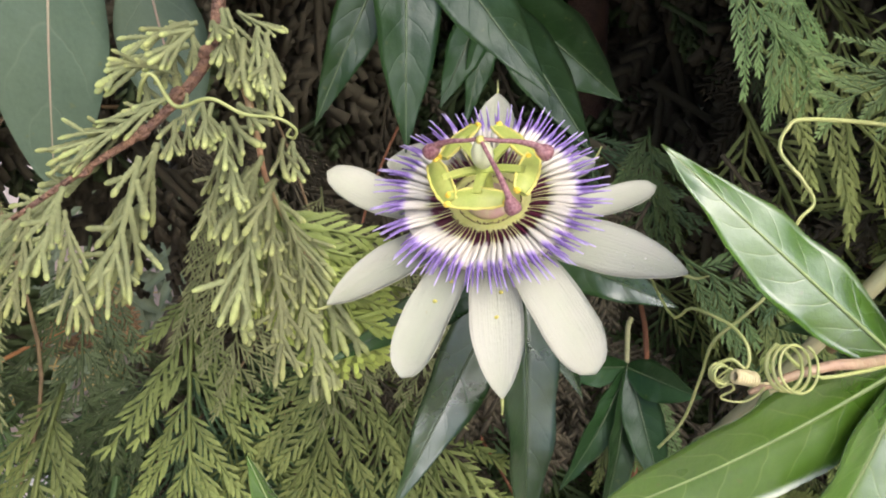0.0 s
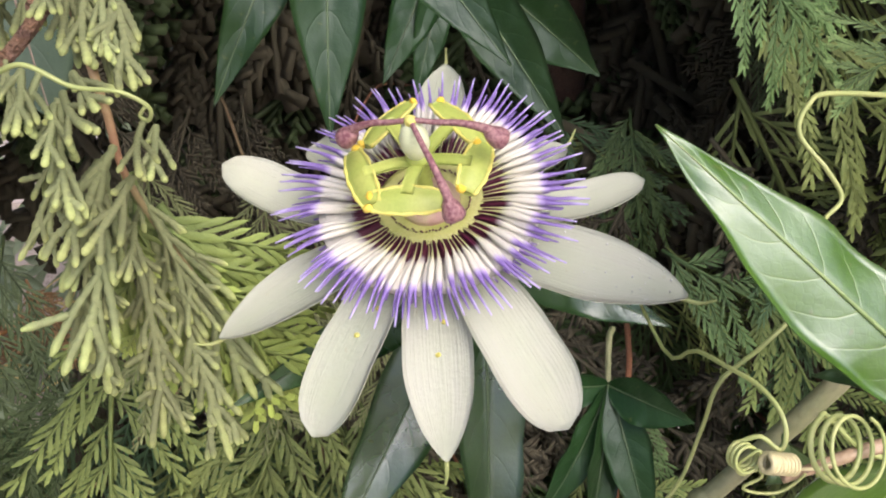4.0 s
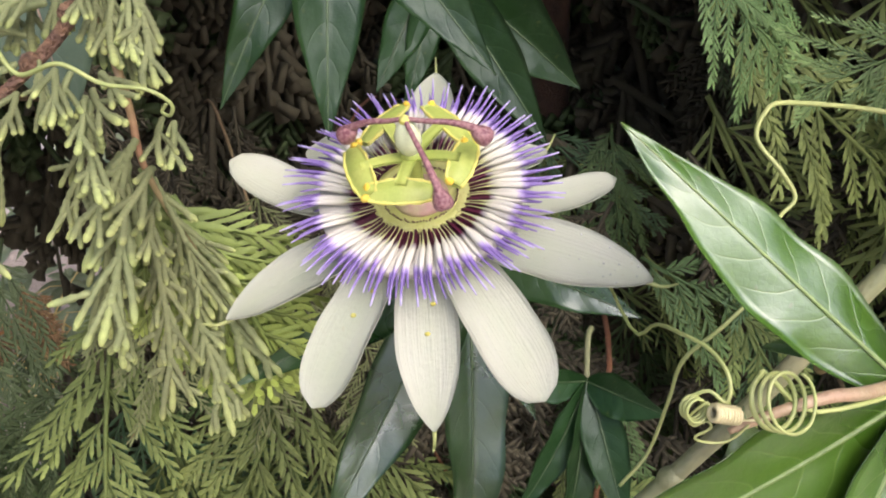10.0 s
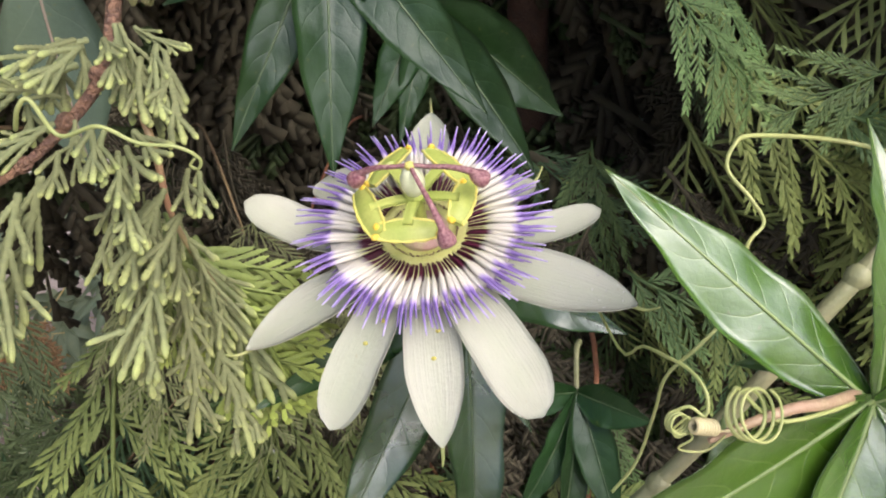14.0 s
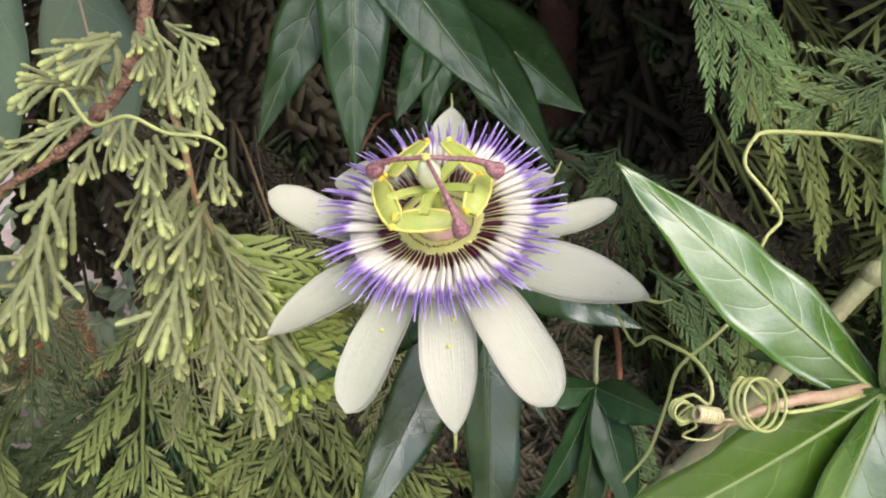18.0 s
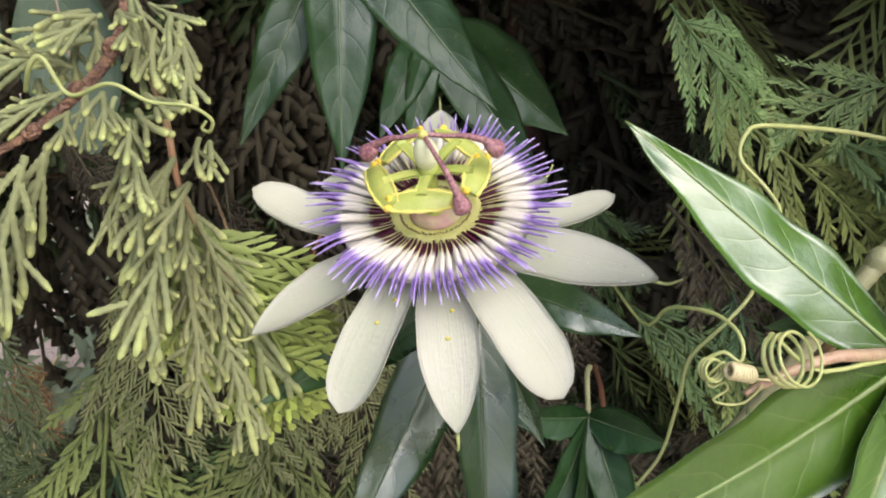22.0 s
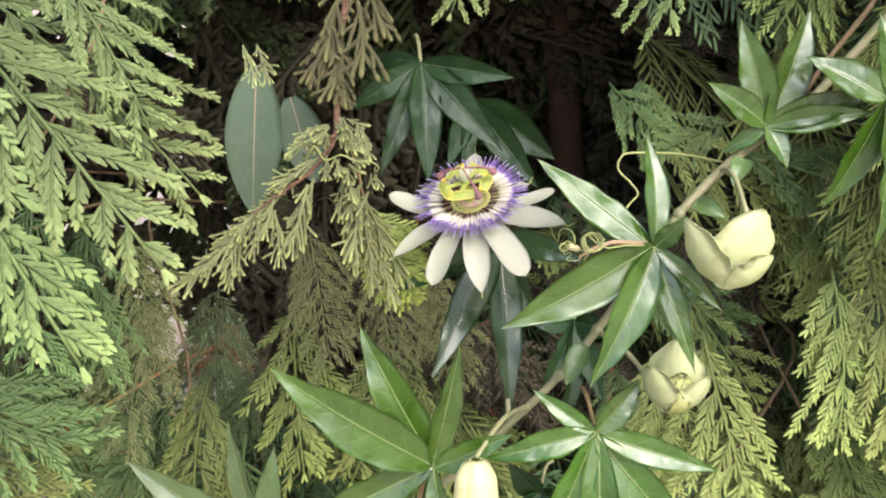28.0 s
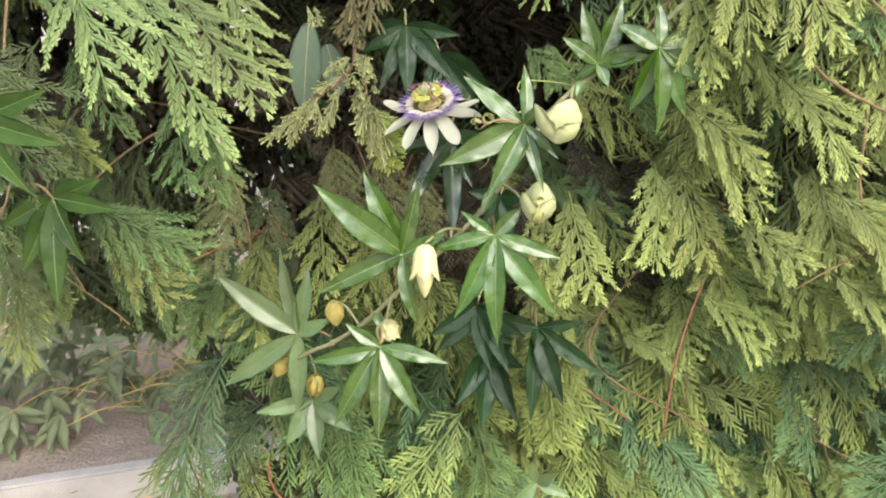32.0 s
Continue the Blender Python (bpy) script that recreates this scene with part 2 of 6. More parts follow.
petal_mat = petal_material()
filament_dark = plain("filament_maroon", (0.06, 0.006, 0.022), (0.1, 0.012, 0.035), 300.0, 0.5)
def filament_material(foot):
    """Corona threads: U runs from the maroon foot through white to the violet tip."""
    m, nt, link, bsdf = nodes_of("filament_banded")
    uv = nt.new("ShaderNodeSeparateXYZ")
    tc = nt.new("ShaderNodeTexCoord")
    link(tc.outputs["UV"], uv.inputs[0])
    info = nt.new("ShaderNodeObjectInfo")
    ramp = nt.new("ShaderNodeValToRGB")
    stops = [(0.0, foot), (0.23, foot), (0.29, tuple(0.5 * v + 0.32 for v in foot)), (0.35, (0.64, 0.62, 0.53)), (0.57, (0.64, 0.62, 0.57)), (0.63, (0.42, 0.33, 0.6)), (0.68, (0.21, 0.135, 0.4)), (0.9, (0.28, 0.2, 0.49)), (1.0, (0.5, 0.44, 0.72))]
    while len(ramp.color_ramp.elements) < len(stops):
        ramp.color_ramp.elements.new(0.5)
    for e, (at, c) in zip(ramp.color_ramp.elements, stops):
        e.position, e.color = at, (*c, 1)
    link(math_node(nt, link, "ADD", uv.outputs[0], math_node(nt, link, "MULTIPLY_ADD", info.outputs["Random"], 0.08, -0.04)), ramp.inputs[0])
    link(ramp.outputs[0], bsdf.inputs["Base Color"])
    bsdf.inputs["Roughness"].default_value = 0.5
    see_through(m, nt, link, bsdf, ramp.outputs[0], 0.2)
    return m


filament_mats = filament_material((0.5, 0.5, 0.24)), filament_material((0.08, 0.008, 0.03))
filament_white = plain("filament_white", (0.62, 0.6, 0.55), (0.56, 0.54, 0.47), 300.0, 0.55)
disc_green = plain("disc_green", (0.4, 0.42, 0.12), (0.48, 0.48, 0.2), 200.0, 0.45)
cup_cream = plain("cup_cream", (0.5, 0.42, 0.26), (0.48, 0.28, 0.26), 350.0, 0.5)
anther_green = plain("anther_green", (0.3, 0.37, 0.08), (0.38, 0.42, 0.11), 180.0, 0.42, 0.06, 0.0003)
anther_edge = plain("anther_pollen", (0.62, 0.56, 0.12), (0.55, 0.55, 0.16), 300.0, 0.7)
pollen_mat = plain("pollen_orange", (0.75, 0.5, 0.04), (0.7, 0.55, 0.1), 400.0, 0.8)
ovary_mat = plain("ovary_pale", (0.7, 0.74, 0.52), (0.6, 0.68, 0.42), 200.0, 0.4, 0.05, 0.0003)
style_mat = plain("style_purple", (0.14, 0.04, 0.06), (0.36, 0.2, 0.2), 1500.0, 0.45, 0.4, 0.0004, 0.0, 4000.0)
bud_mat = plain("bud_yellow", (0.6, 0.64, 0.27), (0.54, 0.6, 0.22), 70.0, 0.4, 0.2, 0.0008, 0.25)
bract_mat = plain("bract_pale", (0.6, 0.66, 0.37), (0.54, 0.61, 0.3), 70.0, 0.45, 0.2, 0.0008, 0.25)
spent_mat = plain("spent_yellow", (0.6, 0.5, 0.14), (0.48, 0.44, 0.12), 90.0, 0.55, 0.3, 0.001, 0.2)
young_mat = plain("young_cream", (0.78, 0.76, 0.44), (0.68, 0.68, 0.34), 90.0, 0.5, 0.3, 0.001, 0.2)
bark_pink = plain("bark_pink", (0.3, 0.17, 0.1), (0.15, 0.085, 0.065), 500.0, 0.8, 1.0, 0.002, 0.0, 900.0)
bark_mat = plain("bark_brown", (0.06, 0.036, 0.025), (0.11, 0.06, 0.04), 60.0, 0.85, 0.7, 0.002)
twig_mat = plain("twig_brown", (0.2, 0.13, 0.075), (0.26, 0.2, 0.1), 80.0, 0.8, 0.6, 0.001)
rust_twig = plain("rust_twig", (0.28, 0.12, 0.06), (0.2, 0.09, 0.05), 80.0, 0.8, 0.6, 0.001)
orange_twig = plain("orange_twig", (0.45, 0.22, 0.08), (0.34, 0.15, 0.06), 90.0, 0.7, 0.5, 0.001)
# pale young tips lightened and bases darkened further, imitating sun on the sprays
spray_bright = conifer_material("spray_bright", (0.12, 0.16, 0.05), (0.5, 0.62, 0.19))
spray_knobbly = conifer_material("spray_knobbly", (0.2, 0.225, 0.11), (0.5, 0.57, 0.21), 0.6, 200.0, 0.4)
spray_leafy = conifer_material("spray_leafy", (0.07, 0.115, 0.042), (0.35, 0.46, 0.17))
spray_olive = conifer_material("spray_olive", (0.1, 0.13, 0.04), (0.38, 0.45, 0.125))
spray_green = conifer_material("spray_green", (0.06, 0.105, 0.038), (0.24, 0.37, 0.125))
spray_lime = conifer_material("spray_lime", (0.14, 0.18, 0.06), (0.5, 0.6, 0.13), 0.5, 200.0, 0.3)
# darkened copy of the knobbly spray colour, for sprays shaded from above
spray_shade = conifer_material("spray_shade", (0.1, 0.095, 0.05), (0.2, 0.2, 0.08), 0.6, 130.0, 0.6)
spray_teal = conifer_material("spray_teal", (0.06, 0.115, 0.055), (0.2, 0.33, 0.14))
# lightened, low-contrast copy of the spray colour, imitating light and soft haze
spray_pale = conifer_material("spray_pale", (0.17, 0.195, 0.08), (0.26, 0.3, 0.125))
# dim green copy of the spray colour, standing in for shade
spray_shaded_green = conifer_material("spray_shaded_green", (0.065, 0.095, 0.038), (0.11, 0.16, 0.06))
# brown inner foliage, its colour darkened to stand in for hedge shade
spray_deep_shade = plain("spray_deep_shade", (0.07, 0.062, 0.038), (0.085, 0.075, 0.045), 8.0, 0.9, 0.0)
spray_rust = conifer_material("spray_rust", (0.26, 0.15, 0.075), (0.46, 0.28, 0.15))
soil_mat = plain("soil", (0.36, 0.3, 0.25), (0.47, 0.4, 0.34), 6.0, 0.95, 0.9, 0.01, 0.0, 90.0)
kerb_mat = plain("kerb_concrete", (0.58, 0.57, 0.55), (0.46, 0.455, 0.445), 14.0, 0.9, 0.6, 0.003, 0.0, 240.0)
wall_mat = plain("wall_render", (0.55, 0.5, 0.48), (0.48, 0.45, 0.44), 3.0, 0.9, 0.5, 0.004, 0.0, 120.0)
straw_mat = plain("straw", (0.55, 0.4, 0.12), (0.62, 0.48, 0.2), 60.0, 0.7)
litter_mat = plain("leaf_litter", (0.62, 0.5, 0.22), (0.4, 0.29, 0.13), 40.0, 0.8)
# near-white water colour, so the glint of the drops is painted in
dew_mat = plain("dew_water", (0.95, 0.95, 0.95), (0.92, 0.94, 0.94), 300.0, 0.12, 0.0)
dew_mat.node_tree.nodes["Principled BSDF"].inputs["Transmission Weight"].default_value = 0.25


# ---- builders ----
RNG = np.random.default_rng(7)


def vec(p):
    return np.array(p, float)


def unit(v):
    return v / (np.linalg.norm(v) + 1e-12)


def mesh_from(name, verts, faces, material, uvs=None, smooth=True, slots=None):
    me = bpy.data.meshes.new(name)
    me.from_pydata([tuple(map(float, v)) for v in verts], [], faces)
    for m in material if isinstance(material, (list, tuple)) else [material]:
        me.materials.append(m)
    if smooth:
        me.polygons.foreach_set("use_smooth", [True] * len(me.polygons))
    if slots is not None:
        me.polygons.foreach_set("material_index", slots)
    if uvs is not None:
        layer = me.uv_layers.new(name="run")
        idx = np.empty(len(me.loops), dtype=np.int32)
        me.loops.foreach_get("vertex_index", idx)
        layer.data.foreach_set("uv", np.asarray(uvs, np.float32)[idx].ravel())
    me.update()
    return me


def thing(name, at, label, category, group=""):
    ob = new(name)
    ob.empty_display_size = 0.01
    ob.location = at
    return tagged(ob, label, category, group)


def part(name, me, parent, label="", m=None):
    """A mesh in world coordinates (or placed by m) under a thing or a part."""
    ob = new(name, me)
    ob.parent = parent
    if parent.type == "EMPTY":
        ob.matrix_parent_inverse = Matrix.Translation(-parent.location)
    if m is not None:
        ob.matrix_basis = m
    if label:
        ob["label"] = label
    return ob


def smooth_line(points, n):
    """Catmull-Rom through the points."""
    p = np.array(points, float)
    p = np.vstack([2 * p[0] - p[1], p, 2 * p[-1] - p[-2]])
    out = []
    for s in np.linspace(0, len(points) - 1 - 1e-6, n):
        i, t = int(s), s - int(s)
        a, b, c, d = p[i:i + 4]
        out.append(0.5 * ((2 * b) + (c - a) * t + (2 * a - 5 * b + 4 * c - d) * t * t + (3 * b - a - 3 * c + d) * t ** 3))
    return np.array(out)


def tube_data(line, radii, sides=6, offset=0):
    """Closed tube along a line; radii a number or one per point."""
    line = np.asarray(line, float)
    n = len(line)
    radii = np.full(n, radii) if np.isscalar(radii) else np.asarray(radii)
    tang = np.gradient(line, axis=0)
    ref = np.array([0.13, 0.31, 0.94])
    verts, faces = [], []
    up = None
    for i in range(n):
        t = unit(tang[i])
        a = np.cross(t, ref if up is None else np.cross(up, t)) if up is not None else np.cross(t, ref)
        a = unit(a) if up is None else unit(up - t * (up @ t))
        up = a
        b = np.cross(t, a)
        for k in range(sides):
            w = 2 * math.pi * k / sides
            verts.append(line[i] + radii[i] * (math.cos(w) * a + math.sin(w) * b))
    for i in range(n - 1):
        for k in range(sides):
            p, q = i * sides + k, i * sides + (k + 1) % sides
            faces.append((offset + p, offset + q, offset + q + sides, offset + p + sides))
    faces.append(tuple(offset + k for k in reversed(range(sides))))
    faces.append(tuple(offset + (n - 1) * sides + k for k in range(sides)))
    return verts, faces


def tube(name, points, radii, material, sides=8, n=None):
    line = smooth_line(points, n or max(6, 5 * len(points)))
    if not np.isscalar(radii):
        radii = np.interp(np.linspace(0, 1, len(line)), np.linspace(0, 1, len(radii)), radii)
    v, f = tube_data(line, radii, sides)
    return mesh_from(name, v, f, material)


def lathe(name, profile, material, frame_m, sides=32, hollow=False):
    """Revolve (radius, height) pairs about the frame's z; hollow: a ring, closed on itself."""
    profile = list(profile) + [profile[0]] * hollow
    verts, faces = [], []
    for r, z in profile:
        for k in range(sides):
            w = 2 * math.pi * k / sides
            verts.append(frame_m @ Vector((r * math.cos(w), r * math.sin(w), z)))
    for i in range(len(profile) - 1):
        for k in range(sides):
            q = (k + 1) % sides
            faces.append((i * sides + k, i * sides + q, (i + 1) * sides + q, (i + 1) * sides + k))
    if not hollow:
        faces.append(tuple(reversed(range(sides))))
        faces.append(tuple((len(profile) - 1) * sides + k for k in range(sides)))
    return mesh_from(name, verts, faces, material)


def blade(base, tip, width, facing, outline, fold=0.18, arch=0.08, sag=0.0, wave=0.02, thick=0.0004, nu=16, nv=8, cup=0.0, twist=0.0, ragged=0.05, sway=0.015):
    """A leaf or petal blade from base to tip with thickness: vertices, faces, uvs. outline(u) gives the half width, 0 to 1."""
    base, tip = vec(base), vec(tip)
    along = tip - base
    length = np.linalg.norm(along)
    t = along / length
    side = unit(np.cross(t, vec(facing)))
    nrm = np.cross(side, t)
    ph = RNG.uniform(0, 6.28, 4)
    verts, uvs, faces = [], [], []
    for layer in (0, 1):
        for i in range(nu + 1):
            u = i / nu
            hw = 0.5 * width * outline(u)
            ang = twist * (u - 0.3)
            s2 = math.cos(ang) * side + math.sin(ang) * nrm
            n2 = -math.sin(ang) * side + math.cos(ang) * nrm
            spine = base + along * u + nrm * length * (arch * math.sin(math.pi * u) - sag * u * u) + side * length * sway * math.sin(3.1 * u + ph[3])
            for j in range(nv + 1):
                v = 2 * j / nv - 1
                ripple = wave * length * abs(v) ** 2 * (math.sin(19 * u + ph[0] + (1.3 if v > 0 else 0)) * 0.6 + math.sin(31 * u + ph[1]) * 0.3)
                edge = 1 + ragged * math.sin(23 * u + ph[2] + 2 * (v > 0))
                z = fold * abs(v) * hw + cup * v * v * hw + ripple * min(1, 4 * u * (1.05 - u))
                verts.append(spine + s2 * v * hw * edge + n2 * (z - thick * layer * (1 - 0.6 * abs(v))))
                uvs.append((u, 0.5 + 0.5 * v))
    w = nv + 1
    size = (nu + 1) * w
    for i in range(nu):
        for j in range(nv):
            a, b, c, d = i * w + j, i * w + j + 1, (i + 1) * w + j + 1, (i + 1) * w + j
            faces.append((a, b, c, d))
            faces.append((size + d, size + c, size + b, size + a))
    rim = [i * w for i in range(nu + 1)], [i * w + nv for i in range(nu + 1)], list(range(w)), [nu * w + j for j in range(w)]
    for k, line in enumerate(rim):
        for a, b in zip(line, line[1:]):
            faces.append((a, b, size + b, size + a) if k in (1, 2) else (b, a, size + a, size + b))
    return verts, faces, uvs


def lance(u):
    """Lobe of a passion vine leaf: narrow at the hub, widest at the middle, long pointed tip."""
    return max(0.02, 0.14 * (1 - u) ** 2 + 0.98 * math.sin(math.pi * u ** 0.86) ** 1.0 * (1.08 - 0.2 * u))


def petal_outline(u):
    """A sepal: widest at the middle, drawn out to a narrow tip."""
    rise = 0.6 + 0.4 * math.sin(0.5 * math.pi * min(1, u / 0.55))
    return max(0.04, rise * max(0.0, 1 - max(0.0, (u - 0.5) / 0.5) ** 2.1) ** 0.8)


def blunt(u):
    """A petal: nearly straight sides and a round end."""
    rise = 0.62 + 0.38 * math.sin(0.5 * math.pi * min(1, u / 0.7))
    return max(0.04, rise * max(0.0, 1 - max(0.0, (u - 0.7) / 0.3) ** 2.4) ** 0.55)


def ovate(u):
    return max(0.02, 1.75 * (u + 0.02) ** 0.5 * (1 - u) ** 0.85)


def egg(u):
    return max(0.03, math.sin(math.pi * min(1, u * 0.93 + 0.06)) ** 0.75)


def palmate_leaf(label, material, hub, facing, lobes, stalk):
    """A hand-shaped vine leaf: lobes from one hub, each folded along a raised midrib, and a stalk."""
    leaf = thing("vine_leaf", hub, label, "leaf", "leaves of the passion vine")
    rib = {leaf_deep_shade: vein_deep_shade, leaf_under: vein_deep_shade, leaf_mid: vein_mid}.get(material, vein_pale)
    for tip, width, *more in lobes:
        length = np.linalg.norm(vec(tip) - vec(hub))
        face = unit(vec(facing)) + RNG.uniform(-0.12, 0.12, 3)
        tilt = more[0] if more else 0.0
        fold = more[1] if len(more) > 1 else RNG.uniform(0.24, 0.42)
        across = unit(np.cross(vec(tip) - vec(hub), face))
        across = across * (1 if across[2] > 0 else -1)
        face = face + (tilt - 0.7 * fold) * across
        v, f, uv = blade(hub, tip, width * 0.79, face, lance, fold, RNG.uniform(0.01, 0.06), RNG.uniform(-0.03, 0.05), 0.016, 0.0005, 32, 10, 0.0, RNG.uniform(-0.22, 0.22), 0.022, 0.01)
        lobe = part("lobe", mesh_from("lobe", v, f, material, uv), leaf)
        mid = [vec(v[i * 11 + 5]) for i in range(0, 33)]
        v2, f2 = tube_data(mid, np.linspace(0.0006, 0.00012, 33) * (length / 0.08) ** 0.5, 5)
        part("midrib", mesh_from("midrib", v2, f2, rib), lobe)
    if stalk:
        mid = (vec(hub) + vec(stalk)) / 2 + vec((0, 0.004, 0.004))
        part("stalk", tube("stalk", [hub, mid, stalk], [0.0010, 0.0012], stem_red if material is not leaf_deep_shade else stem_tan), leaf)
    return leaf


def frame_of(origin, z, x=(1, 0, 0)):
    z = Vector(z).normalized()
    x = Vector(x)
    x = (x - z * x.dot(z)).normalized()
    y = z.cross(x)
    m = Matrix((x, y, z)).transposed().to_4x4()
    m.translation = origin
    return m


def along(base, tip, normal):
    """A pose that carries a unit frond (x from base to tip, z its upper face) to the place."""
    b, t = Vector(base), Vector(tip)
    x = t - b
    s = x.length
    x.normalize()
    n = Vector(normal)
    n = (n - x * n.dot(x)).normalized()
    m = Matrix((x, n.cross(x), n)).transposed().to_4x4()
    m.translation = b
    return m @ Matrix.Scale(s, 4)


def frond_data(seed, rings, sides, count=11, sub=6, spread=0.44, radius=0.0095, sublen=1.0, stubs=False):
    """A flat cypress spray of length 1: stem, alternate branchlets, and scale-leaved twiglets on each."""
    r = np.random.default_rng(seed)
    verts, faces, uvs = [], [], []
    bend, hook = r.uniform(-0.1, 0.1), r.uniform(-0.22, -0.08)

    def axis(s):
        return np.array([s - 0.04 * s * s, bend * s * s, hook * s * s])

    def twig(p, d, length, rad, young, droop):
        d = unit(d)
        k = np.linspace(0, 1, rings)
        line = [p + d * length * x + np.array([0, 0, -droop * length * x * x]) + np.array([0.06 * length * x * x, 0, 0]) for x in k]
        prof = [rad * (0.72 + (0.36 if i % 2 else 0.0)) for i in range(rings)]
        prof[-1] = rad * 0.3
        if rings >= 7:
            prof = [rad * w for w in (0.8, 0.92, 0.82, 0.95, 0.9, 1.25, 0.7)]
        if rings < 4:
            prof = [rad * 0.9, rad * 1.15, rad * 0.45][:rings]
        v, f = tube_data(line, prof, sides, len(verts))
        flat = np.array([1.45, 1.45, 0.7])
        v = [line[i // sides] + (q - line[i // sides]) * flat for i, q in enumerate(v)]
        verts.extend(v)
        faces.extend(f)
        if rings >= 7:
            uvs.extend([(min(1.0, 0.15 + 0.3 * young + 0.6 * k[i // sides] ** 2), 0.0) for i in range(len(v))])
            return
        uvs.extend([(min(1.0, max(0.0, young - 0.16 + 0.2 * k[i // sides])), 0.0) for i in range(len(v))])

    line = [axis(s) for s in np.linspace(0, 1, 12)]
    v, f = tube_data(line, np.linspace(radius * 1.5, radius * 0.7, 12), max(4, sides), 0)
    verts.extend(v)
    faces.extend(f)
    uvs.extend([(0.6 * (i // max(4, sides)) / 12, 0.0) for i in range(len(v))])
    for i in range(2 * count):
        s = 0.08 + 0.9 * (i + r.uniform(-0.2, 0.2)) / (2 * count)
        sg = 1 if i % 2 else -1
        ang = radians(r.uniform(36, 54)) * (1 - 0.25 * s)
        ln = spread * (1 - s) ** 0.65 * r.uniform(0.45, 1.2) * (0.55 + 0.45 * min(1, s / 0.2)) + 0.07
        d = np.array([math.cos(ang), sg * math.sin(ang), r.uniform(-0.25, 0.12)])
        if r.random() < 0.1:
            continue
        p = axis(s)
        twig(p, d, ln, radius, 0.35 + 0.5 * s, 0.25)
        m = max(1, int(round(sub * ln / (spread * 0.8)))) if sub else 0
        for j in range(2 * m):
            q = 0.18 + 0.76 * j / (2 * m)
            pp = p + unit(d) * ln * q + np.array([0.06 * ln * q * q, 0, -0.25 * ln * q * q])
            sg2 = 1 if j % 2 else -1
            a2 = math.atan2(d[1], d[0]) + sg2 * radians(r.uniform(24, 48))
            l2 = sublen * (0.05 + 0.05 * (1 - q)) * r.uniform(0.5, 1.4)
            d2 = np.array([math.cos(a2), math.sin(a2), r.uniform(-0.3, 0.15)])
            twig(pp, d2, l2, radius * r.uniform(0.85, 1.1), 0.25 + 0.75 * max(0.9 * q, s), 0.3)
            if stubs and r.random() < 0.75:
                a3 = a2 + r.choice((-1, 1)) * radians(r.uniform(32, 50))
                twig(pp + unit(d2) * l2 * r.uniform(0.4, 0.65), np.array([math.cos(a3), math.sin(a3), -0.1]), l2 * r.uniform(0.4, 0.6), radius, 0.3 + 0.75 * max(0.9 * q, s), 0.3)
    return verts, faces, uvs



